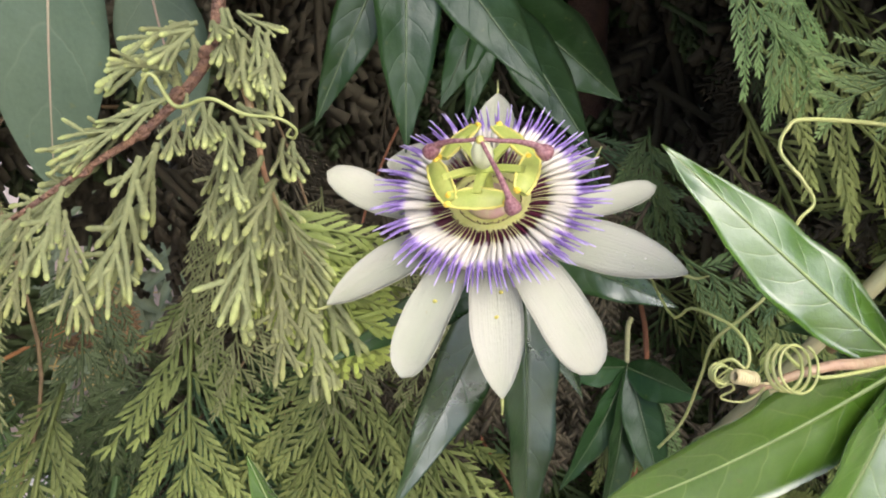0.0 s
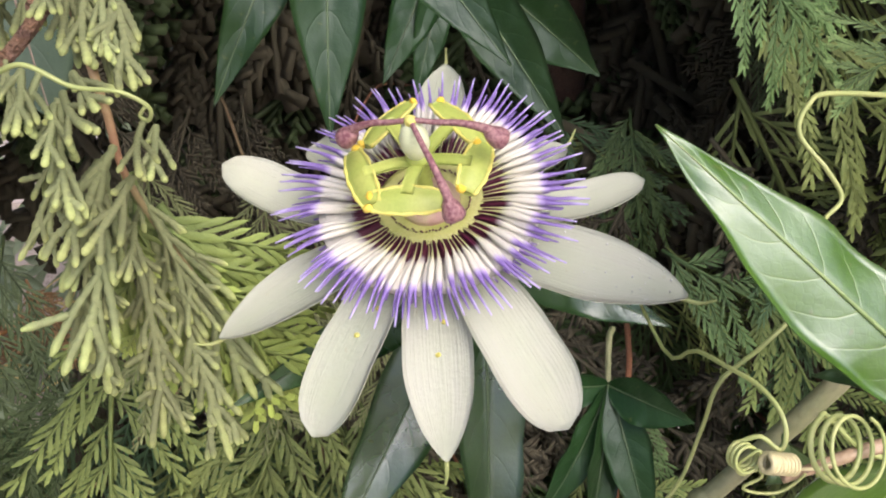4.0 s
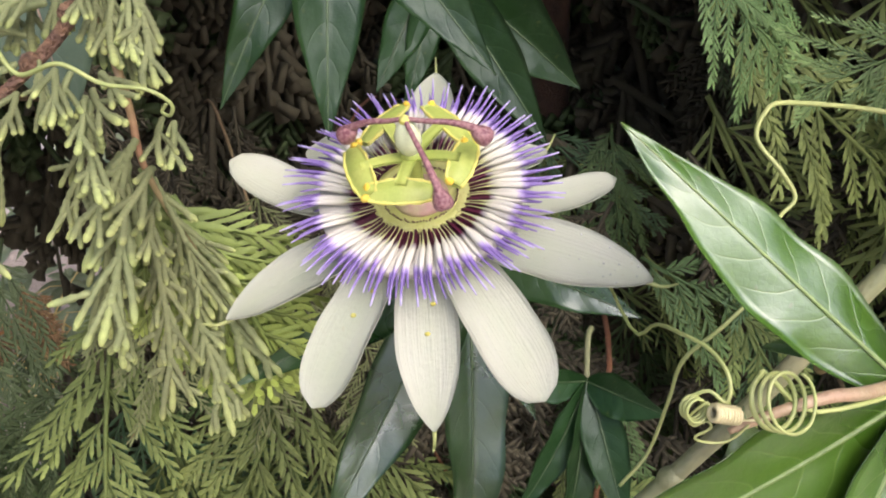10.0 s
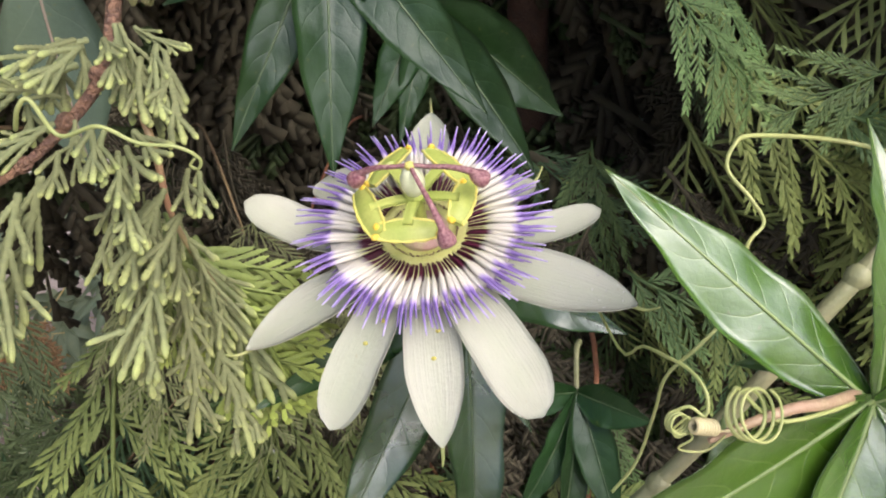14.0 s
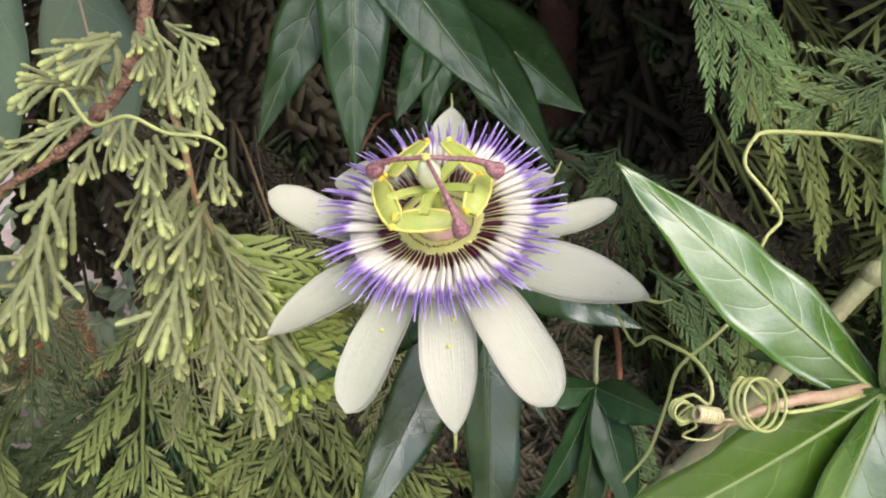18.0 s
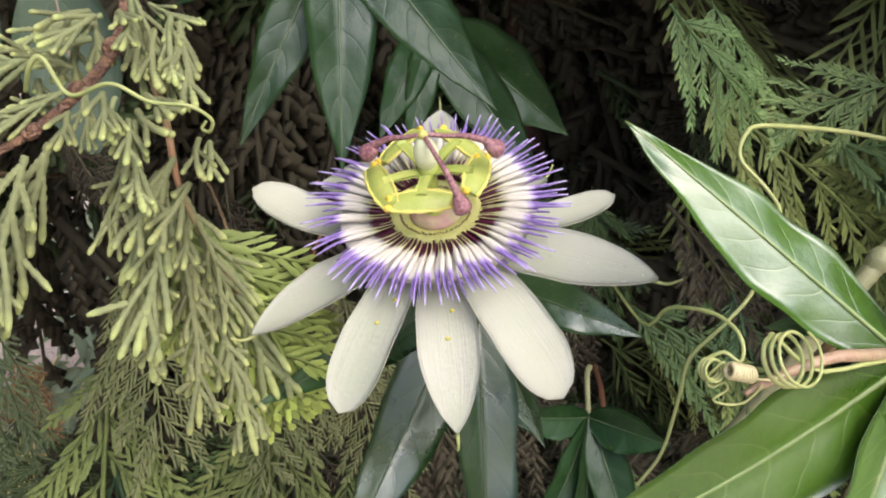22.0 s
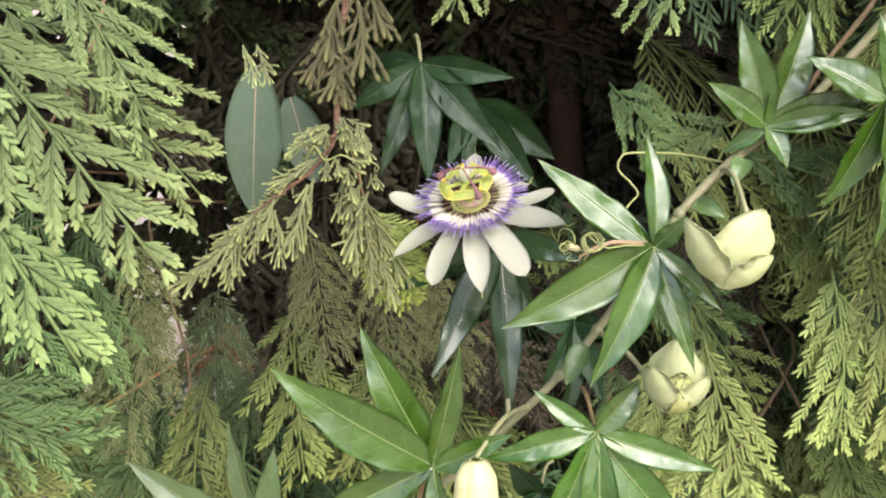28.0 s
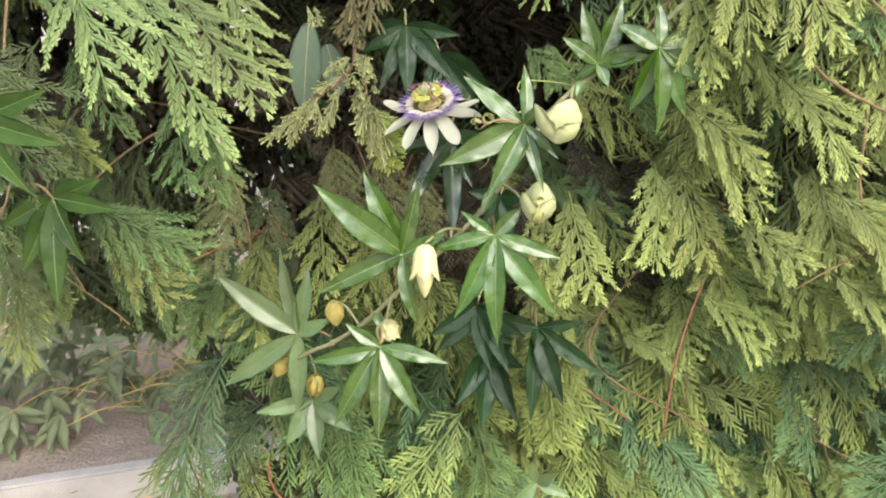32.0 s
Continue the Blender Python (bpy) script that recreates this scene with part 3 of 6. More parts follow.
def fan_data(seed, pairs=7, comb=13, spread=0.56, width=0.0115, droop=0.2):
    """A flat fern-like cypress spray of length 1: tapering side branchlets, each closely set with short ridged scale-leaved fingers."""
    r = np.random.default_rng(seed)
    verts, faces, uvs = [], [], []
    bend, hook = r.uniform(-0.16, 0.16), -r.uniform(0.6, 1.3) * droop

    def axis(s):
        return np.array([s, bend * s * s, hook * s * s])

    def finger(p, ang, lift, length, w, young):
        d = unit(np.array([math.cos(ang), math.sin(ang), lift]))
        side = np.array([-d[1], d[0], 0.0])
        n = len(verts)
        ridge = np.array([0, 0, 0.55 * w])
        verts.extend([p - side * w * 0.5, p + side * w * 0.5, p + d * length * 0.7 + side * w * 0.72, p + d * length, p + d * length * 0.7 - side * w * 0.72, p + d * length * 0.55 + ridge])
        faces.extend([(n, n + 1, n + 5), (n + 1, n + 2, n + 5), (n + 2, n + 3, n + 5), (n + 3, n + 4, n + 5), (n + 4, n, n + 5)])
        uvs.extend([(young, 0.0), (young, 0.0), (min(1.0, young + 0.1), 0.0), (min(1.0, young + 0.16), 0.0), (min(1.0, young + 0.1), 0.0), (min(1.0, young + 0.05), 0.0)])

    def branchlet(p, ang, length, sg, lift, teeth, young):
        turn = radians(r.uniform(-10, 24)) * sg
        pts, angs = [p], []
        for k in range(teeth):
            x = k / teeth
            a = sg * ang - turn * x
            angs.append(a)
            p = p + np.array([math.cos(a), math.sin(a), lift - 0.5 * droop * x - 0.1 * x]) * length / teeth
            pts.append(p)
        v, f = tube_data(pts, np.linspace(width * 0.62, width * 0.5, len(pts)), 3, len(verts))
        verts.extend(v)
        faces.extend(f)
        uvs.extend([(min(1.0, young * 0.7 + 0.4 * (i // 3) / len(pts)), 0.0) for i in range(len(v))])
        for k in range(teeth):
            x = (k + 0.5) / teeth
            for side in (-1, 1):
                if r.random() < 0.04:
                    continue
                q = pts[k] + (pts[k + 1] - pts[k]) * (0.25 if side > 0 else 0.75)
                ln = length / teeth * (1.5 + 1.2 * (1 - x)) * r.uniform(0.7, 1.35)
                finger(q, angs[k] + side * radians(r.uniform(22, 36)), lift - 0.3 * droop + r.uniform(-0.15, 0.1), ln, width * r.uniform(0.85, 1.15), young + 0.38 * x)
        finger(pts[-1], angs[-1], lift - 0.5 * droop, length / teeth * 1.5, width, young + 0.4)

    line = [axis(s) for s in np.linspace(0, 1, 9)]
    v, f = tube_data(line, np.linspace(width * 0.95, width * 0.5, 9), 4, 0)
    verts.extend(v)
    faces.extend(f)
    uvs.extend([(0.1 + 0.6 * (i // 4) / 9, 0.0) for i in range(len(v))])
    for i in range(2 * pairs):
        s = 0.06 + 0.9 * (i + r.uniform(-0.3, 0.3)) / (2 * pairs)
        ln = (spread * (1 - s) ** 0.7 * (0.55 + 0.45 * min(1, s / 0.25)) + 0.08) * r.uniform(0.6, 1.2)
        if r.random() < 0.04:
            continue
        branchlet(axis(s), radians(r.uniform(28, 46)), ln, 1 if i % 2 else -1, r.uniform(-0.2, 0.06) + 2 * hook * s, max(3, int(comb * (ln / spread) ** 0.8 + 0.5)), 0.1 + 0.42 * s)
    for k in range(3):
        finger(axis(1.0), r.uniform(-0.5, 0.5), 2 * hook, 0.05, width, 0.85)
    return verts, faces, uvs


def fan_meshes(material, seeds, **kw):
    out = []
    for s in seeds:
        v, f, uv = fan_data(s, **kw)
        out.append(mesh_from("spray", v, f, material, uv))
    return out


def knobbly_data(seed, count, radius, spread):
    """A hanging cypress spray of length 1 with scaly club-tipped fingers."""
    r = np.random.default_rng(seed)
    verts, faces, uvs = [], [], []
    bend = r.uniform(-0.06, 0.06)

    def axis(s):
        return np.array([s, bend * math.sin(3 * s), -0.06 * s * s])

    def finger(line, rad):
        n = len(line)
        prof = [rad * (0.66 + 0.3 * (i % 2) + 0.14 * r.random()) for i in range(n)]
        for k, w in ((4, 0.85), (3, 1.0), (2, 0.85), (1, 0.4)):
            prof[n - k] = rad * w
        v, f = tube_data(line, prof, 7, len(verts))
        v = [line[i // 7] + (q - line[i // 7]) * np.array([1.1, 1.1, 0.85]) for i, q in enumerate(v)]
        verts.extend(v)
        faces.extend(f)
        uvs.extend([(0.12 + 0.1 * ((i // 7) % 2) + 0.85 * max(0.0, (i // 7) / (n - 1) - 0.68) / 0.32, 0.0) for i in range(len(v))])

    finger([axis(s) for s in np.linspace(0, 1, 34)], radius)
    for i in range(2 * count):
        s = 0.06 + 0.8 * (i + r.uniform(-0.3, 0.3)) / max(1, 2 * count)
        sg = 1 if i % 2 else -1
        ln = min(spread * r.uniform(0.55, 1.25), 1.02 - s)
        ang = radians(r.uniform(16, 36))
        d = np.array([math.cos(ang), sg * math.sin(ang), r.uniform(-0.3, 0.2)])
        p = axis(s)
        finger([p + d * ln * x + np.array([0.1 * ln * x * x, -0.08 * sg * ln * x * x, -0.06 * x * x * ln]) for x in np.linspace(0, 1, 15)], radius * r.uniform(0.8, 1.05))
        if count > 2 and r.random() < 0.55:
            q = r.uniform(0.3, 0.6)
            a2 = sg * (ang + r.choice((-1, 1)) * radians(r.uniform(22, 38)))
            d2 = np.array([math.cos(a2), math.sin(a2), r.uniform(-0.2, 0.2)])
            finger([p + d * ln * q + d2 * ln * 0.5 * x for x in np.linspace(0, 1, 8)], radius * 0.85)
    return verts, faces, uvs


def knobbly_meshes(material, seeds, count, radius, spread):
    out = []
    for s in seeds:
        v, f, uv = knobbly_data(s, count, radius, spread)
        out.append(mesh_from("spray", v, f, material, uv))
    return out


def frond_meshes(name, material, seeds, rings, sides, **kw):
    out = []
    for s in seeds:
        v, f, uv = frond_data(s, rings, sides, **kw)
        out.append(mesh_from(name, v, f, material, uv))
    return out


# ---- ground, kerb and wall ----
def slab(name, centre, size, turn, material, bevel=0.0, cuts=0, rough=0.0, seed=1):
    bm = bmesh.new()
    bmesh.ops.create_cube(bm, size=1.0)
    for v in bm.verts:
        v.co = Vector((v.co.x * size[0], v.co.y * size[1], v.co.z * size[2]))
    if cuts:
        bmesh.ops.subdivide_edges(bm, edges=bm.edges[:], cuts=cuts, use_grid_fill=True)
    if bevel:
        sharp = [e for e in bm.edges if len(e.link_faces) == 2 and e.calc_face_angle() > 0.5]
        bmesh.ops.bevel(bm, geom=sharp, offset=bevel, segments=2, affect="EDGES")
    for v in bm.verts:
        v.co += Vector((0, 1, 1)) * rough * noise.noise(v.co * 14 + Vector((seed, 0, 0)))
    me = bpy.data.meshes.new(name)
    bm.to_mesh(me)
    bm.free()
    me.materials.append(material)
    ob = new(name, me)
    ob.matrix_basis = pose(*centre, 0, 0, turn)
    return ob


def ground_sheet():
    xs = np.concatenate([[-400, -60, -12, -5], np.linspace(-3, 3, 61), [5, 12, 60, 400]])
    ys = np.concatenate([[-400, -60, -12, -5], np.linspace(-2, 4, 61), [6, 12, 60, 400]])
    verts, faces = [], []
    for y in ys:
        for x in xs:
            near = max(0.0, 1 - 0.2 * math.hypot(x, y - 1))
            verts.append((x, y, near * (0.03 * noise.noise(Vector((x * 2.2, y * 2.2, 0))) + 0.012 * noise.noise(Vector((x * 9, y * 9, 3)))) - 0.02))
    w = len(xs)
    for j in range(len(ys) - 1):
        for i in range(w - 1):
            faces.append((j * w + i, j * w + i + 1, (j + 1) * w + i + 1, (j + 1) * w + i))
    ob = new("ground", mesh_from("ground", verts, faces, soil_mat))
    return tagged(ob, "bare dry brown earth with grit", "ground", kind="structure")


ground_sheet()
KERB_TURN = 16.3
kerb = thing("kerb", (-0.882, 1.055, 0.0), "pale weathered concrete kerb edging a planting bed", "kerb")
tagged(kerb, kind="structure")
kerb_dir = Vector((math.cos(radians(KERB_TURN)), math.sin(radians(KERB_TURN)), 0))
for i, d in enumerate((-1.62, -0.81, 0.0, 0.81, 1.62)):
    c = Vector((-0.882, 1.055, 0.02)) + kerb_dir * (d + 0.12)
    stone = slab("kerb_stone", (c.x, c.y, c.z), (0.8, 0.04, 0.16), KERB_TURN, kerb_mat, 0.006, 5, 0.004, i)
    stone.parent = kerb
    stone.matrix_parent_inverse = Matrix.Translation(-kerb.location)
bed = slab("planting_bed", (-0.882 - 0.28 * 0.87 + 0.1, 1.055 + 0.96 * 0.87, 0.03), (6.0, 1.7, 0.12), KERB_TURN, soil_mat, 0.0, 24, 0.012, 5)
tagged(bed, "dry brown earth bed held by the kerb", "planting bed", kind="structure")
back = slab("wall_back", (0.0, 2.6, 1.2), (9.0, 0.2, 2.5), 4.0, wall_mat, 0.01)
tagged(back, "pale pinkish rendered garden wall behind the hedge", "wall", kind="structure")

# ---- cypress hedge ----
NEAR_LONG = knobbly_meshes(spray_knobbly, (21, 22, 23), 5, 0.022, 0.36)
NEAR_SHADE = knobbly_meshes(spray_shade, (71, 72, 73), 4, 0.025, 0.36)
NEAR_SHORT = knobbly_meshes(spray_knobbly, (24, 25, 26), 3, 0.036, 0.42)
HANGING = knobbly_meshes(spray_knobbly, (27, 28, 29), 2, 0.046, 0.42)
NEAR_PINNATE = knobbly_meshes(spray_knobbly, (121, 122), 9, 0.0165, 0.2)
HIGH_LEAFY = fan_meshes(spray_leafy, (35, 36, 37), pairs=8, comb=19, spread=0.5, width=0.0094)
NEAR_LIME = fan_meshes(spray_lime, (135, 136), pairs=6, comb=6, spread=0.42, width=0.021)
HIGH_NARROW = fan_meshes(spray_leafy, (38, 39), pairs=9, comb=12, spread=0.3, width=0.0094)
MID_BRIGHT = fan_meshes(spray_bright, (31, 32, 33, 34))
MID_GREEN = fan_meshes(spray_green, (41, 42, 43))
MID_TEAL = fan_meshes(spray_teal, (141, 142))
MID_OLIVE = fan_meshes(spray_olive, (51, 52, 53))
MID_SHADED = fan_meshes(spray_shaded_green, (61, 62), pairs=9, comb=14, spread=0.52, width=0.0088)
PALE = fan_meshes(spray_pale, (151, 152, 153), pairs=11, comb=15, spread=0.5, width=0.0068)
MID_DEEP_SHADE = frond_meshes("spray", spray_deep_shade, (65, 66), 3, 3, count=10, sub=6, spread=0.42, radius=0.009)
RUST = frond_meshes("spray", spray_rust, (71,), 4, 4, count=9, sub=4, spread=0.3)
hedge = thing("cypress_hedge", (0.0, 0.6, 0.0), "dense clipped cypress hedge with drooping flat sprays, coloured dark inside for shade", "hedge")


def spray(base, tip, normal, mesh, label=""):
    return part("spray", mesh, hedge, label, along(base, tip, normal))


def bough(points, radius, material=twig_mat):
    return part("branch", tube("branch", points, [radius, radius * 0.6], material, 7), hedge)


# upright stems inside the hedge
for x, y, r in ((0.16, 0.72, 0.022), (0.42, 0.7, 0.03), (-0.12, 0.78, 0.026), (-0.24, 0.84, 0.024), (0.75, 0.72, 0.03)):
    part("trunk", tube("trunk", [(x, y, -0.03), (x + 0.03, y - 0.02, 0.5), (x - 0.02, y, 1.1), (x + 0.02, y, 1.9)], [r * 1.3, r * 0.6], bark_mat, 12, 24), hedge, "ridged reddish-brown trunk")


def face_depth(x, z):
    """How far in the leafy face of the hedge lies: a hollow round the flower, swelling to both sides."""
    side = 0.26 - 0.1 * min(1, max(0, (x - 0.2) / 0.12)) - 0.12 * min(1, max(0, (-0.05 - x) / 0.12))
    if -0.3 < x < -0.05 and 0.7 < z < 0.94:
        side = max(side, 0.27)
    if -0.42 < x < -0.2 and 0.86 < z < 1.03:
        side = max(side, 0.2)
    side += 0.15 * min(1, max(0, (0.86 - z) / 0.14)) * min(1, max(0, (x - 0.12) / 0.1))
    hollow = 0.3 * math.exp(-((x - 0.07) / 0.15) ** 2 - ((z - 1.0) / 0.15) ** 4)
    return side + hollow + 0.05 * noise.noise(Vector((x * 5, z * 5, 2)))


def in_hollow(x, z):
    return ((x - 0.05) / 0.2) ** 2 + ((z - 1.04) / 0.17) ** 2 < 1 and not (x < -0.02 and z < 0.95)


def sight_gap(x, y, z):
    """Gaps cut along the camera's lines of sight, so wall and earth show through the hedge."""
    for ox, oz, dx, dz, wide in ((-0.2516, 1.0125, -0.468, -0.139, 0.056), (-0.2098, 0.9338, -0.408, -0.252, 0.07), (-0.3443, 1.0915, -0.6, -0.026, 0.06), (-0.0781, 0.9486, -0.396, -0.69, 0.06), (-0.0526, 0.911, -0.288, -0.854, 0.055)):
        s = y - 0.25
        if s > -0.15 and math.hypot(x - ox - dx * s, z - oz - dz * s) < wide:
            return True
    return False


# the branch beside the flower and its hanging sprays
part("branch", tube("branch", [(-0.02, 0.3, 1.24), (-0.034, 0.235, 1.15), (-0.04, 0.21, 1.115), (-0.0385, 0.19, 1.0913), (-0.0395, 0.178, 1.0795), (-0.050, 0.168, 1.0676), (-0.0626, 0.16, 1.0601), (-0.078, 0.152, 1.0505)], [0.002, 0.0019, 0.0015, 0.0009, 0.0005], bark_pink, 9), hedge, "reddish flaky branch end")
for p, z in (((-0.0392, 0.1785, 1.0815), 0.0017), ((-0.0445, 0.172, 1.0735), 0.0019), ((-0.0515, 0.1665, 1.0665), 0.0016), ((-0.0626, 0.16, 1.0601), 0.0015)):
    part("knot", lathe("knot", [(0.0005, -0.002), (z * 0.8, -0.0012), (z, 0.0), (z * 0.75, 0.0014), (0.0006, 0.002)], bark_pink, frame_of(p, (-0.6, -0.5, -0.6)), 9), hedge, "flaky reddish bark knot")
for b, t, n, k in (
    ((-0.0485, 0.1660, 1.0644), (-0.0632, 0.1560, 1.0305), (0.2, -0.9, 0.3), 0),
    ((-0.0663, 0.1570, 1.0574), (-0.0716, 0.1470, 1.0407), (0.2, -0.85, 0.4), 2),
    ((-0.0723, 0.1530, 1.0540), (-0.0781, 0.1430, 1.0328), (0.2, -0.85, 0.4), 0),
    ((-0.0458, 0.1700, 1.0737), (-0.0670, 0.1580, 1.0640), (0.0, -0.8, 0.6), 0),
    ((-0.0434, 0.1800, 1.0828), (-0.0630, 0.1720, 1.0755), (0.0, -0.8, 0.6), 1),
    ((-0.0421, 0.1840, 1.0871), (-0.0584, 0.1780, 1.0820), (0.0, -0.8, 0.6), 0),
    ((-0.0341, 0.1680, 1.0687), (-0.0379, 0.1580, 1.0443), (0.1, -0.95, 0.2), 2),
    ((-0.0275, 0.1660, 1.0597), (-0.0334, 0.1520, 1.0261), (0.2, -0.9, 0.3), 0),
    ((-0.0261, 0.1720, 1.0521), (-0.0168, 0.1680, 1.0242), (-0.2, -0.9, 0.3), 2),
    ((-0.0256, 0.1760, 1.0447), (-0.0115, 0.1720, 1.0033), (-0.2, -0.9, 0.3), 0),
    ((-0.0341, 0.1800, 1.0908), (-0.0236, 0.1700, 1.0699), (-0.1, -0.95, 0.2), 1),
    ((-0.0357, 0.1820, 1.0905), (-0.0305, 0.1740, 1.0735), (0.0, -0.95, 0.2), 2),
    ((-0.0331, 0.1850, 1.0895), (-0.0218, 0.1800, 1.0860), (-0.1, -0.8, 0.5), 1),
    ((-0.0419, 0.1700, 1.0743), (-0.0413, 0.1650, 1.0631), (0.0, -0.95, 0.2), 2),
    ((-0.0267, 0.1690, 1.0519), (-0.0323, 0.1580, 1.0341), (0.0, -0.95, 0.2), 2),
    ((-0.0748, 0.1500, 1.0525), (-0.0807, 0.1400, 1.0432), (0.2, -0.85, 0.4), 1),
    ((-0.0773, 0.1470, 1.0500), (-0.0907, 0.1370, 1.0262), (0.2, -0.85, 0.4), 2),
):
    spray(b, t, n, (NEAR_LONG if math.dist(b, t) > 0.023 else NEAR_SHORT)[k], "olive-green spray with knobbly pale tips")
# single hanging shoots over and under the branch
for k, (b, t) in enumerate((
    ((-0.0376, 0.1800, 1.0879), (-0.0331, 0.1680, 1.0865)),
    ((-0.0343, 0.1760, 1.0872), (-0.0326, 0.1640, 1.0821)),
    ((-0.0303, 0.1780, 1.0847), (-0.0273, 0.1660, 1.0750)),
    ((-0.0336, 0.1820, 1.0829), (-0.0305, 0.1700, 1.0776)),
    ((-0.0269, 0.1780, 1.0872), (-0.0240, 0.1660, 1.0756)),
    ((-0.0249, 0.1760, 1.0862), (-0.0204, 0.1640, 1.0714)),
    ((-0.0344, 0.1800, 1.0850), (-0.0324, 0.1680, 1.0768)),
    ((-0.0456, 0.1880, 1.0863), (-0.0419, 0.1760, 1.0770)),
    ((-0.0489, 0.1880, 1.0831), (-0.0459, 0.1760, 1.0738)),
    ((-0.0536, 0.1880, 1.0805), (-0.0492, 0.1760, 1.0744)),
    ((-0.0372, 0.1650, 1.0738), (-0.0341, 0.1530, 1.0678)),
    ((-0.0360, 0.1680, 1.0726), (-0.0335, 0.1560, 1.0672)),
    ((-0.0323, 0.1630, 1.0691), (-0.0298, 0.1510, 1.0639)),
    ((-0.0311, 0.1630, 1.0691), (-0.0277, 0.1510, 1.0553)),
    ((-0.0306, 0.1630, 1.0709), (-0.0225, 0.1510, 1.0691)),
    ((-0.0295, 0.1650, 1.0734), (-0.0221, 0.1530, 1.0713)),
    ((-0.0400, 0.1740, 1.0873), (-0.0459, 0.1620, 1.0827)),
    ((-0.0422, 0.1780, 1.0880), (-0.0474, 0.1660, 1.0854)),
    ((-0.0551, 0.1800, 1.0747), (-0.0502, 0.1680, 1.0700)),
    ((-0.0417, 0.1600, 1.0709), (-0.0397, 0.1480, 1.0670)),
    ((-0.0257, 0.1660, 1.0615), (-0.0329, 0.1540, 1.0467)),
    ((-0.0227, 0.1640, 1.0570), (-0.0277, 0.1520, 1.0490)),
    ((-0.0252, 0.1660, 1.0475), (-0.0231, 0.1540, 1.0434)),
    ((-0.0213, 0.1680, 1.0648), (-0.0185, 0.1560, 1.0605)),
    ((-0.0193, 0.1680, 1.0642), (-0.0172, 0.1560, 1.0599)),
    ((-0.0300, 0.1680, 1.0582), (-0.0279, 0.1560, 1.0517)),
)):
    long = math.dist(b, t) > 0.0165
    spray(b, t, (0.1, -0.9, 0.3), (NEAR_SHORT if long else HANGING)[k % 3], "short grey-green shoot with a pale club tip")
bough([(-0.036, 0.183, 1.083), (-0.0286, 0.17, 1.0726), (-0.0272, 0.169, 1.0653), (-0.0265, 0.169, 1.056), (-0.0241, 0.172, 1.045), (-0.018, 0.174, 1.03)], 0.0009, stem_red)
for b, t, k in (((-0.036, 0.24, 1.155), (-0.043, 0.2, 1.118), 0), ((-0.03, 0.235, 1.15), (-0.026, 0.195, 1.11), 1), ((-0.04, 0.222, 1.135), (-0.052, 0.19, 1.108), 2), ((-0.036, 0.215, 1.125), (-0.033, 0.186, 1.095), 0),
                ((-0.038, 0.225, 1.13), (-0.042, 0.188, 1.1), 1), ((-0.028, 0.25, 1.165), (-0.014, 0.21, 1.128), 2)):
    spray(b, t, (0.1, -0.9, 0.3), NEAR_SHADE[k], "olive spray at the root of the branch, darkened in colour for shade")
# the long pinnate end of the branch and the sprays that trail from it
for i, (b, t, k) in enumerate((
    ((-0.0620, 0.1650, 1.0592), (-0.0968, 0.1500, 1.0394), 0),
    ((-0.0767, 0.1560, 1.0497), (-0.1067, 0.1214, 1.0272), 0),
    ((-0.0503, 0.1600, 1.0632), (-0.0624, 0.1500, 1.0307), 1),
    ((-0.0662, 0.1550, 1.0528), (-0.0660, 0.1470, 1.0269), 1),
    ((-0.0781, 0.1500, 1.0430), (-0.0902, 0.1389, 1.0197), 1),
    ((-0.0486, 0.1700, 1.0717), (-0.0698, 0.1580, 1.0620), 1),
    ((-0.0458, 0.1750, 1.0774), (-0.0557, 0.1660, 1.0824), 2),
    ((-0.0737, 0.1520, 1.0491), (-0.0865, 0.1450, 1.0363), 2),
    ((-0.0831, 0.1500, 1.0452), (-0.0951, 0.1420, 1.0336), 2),
    ((-0.0683, 0.1530, 1.0502), (-0.0754, 0.1470, 1.0375), 2),
    ((-0.0315, 0.1650, 1.0536), (-0.0326, 0.1550, 1.0257), 1),
    ((-0.0281, 0.1700, 1.0469), (-0.0251, 0.1580, 1.0058), 0),
    ((-0.0262, 0.1750, 1.0399), (-0.0146, 0.1630, 0.9952), 0),
    ((-0.0317, 0.1650, 1.0362), (-0.0324, 0.1580, 1.0172), 2),
)):
    spray(b, t, (0.15, -0.9, 0.35), (NEAR_PINNATE[i % 2], NEAR_LONG[i % 3], NEAR_SHORT[i % 3])[k], "pale-tipped spray trailing from the branch")
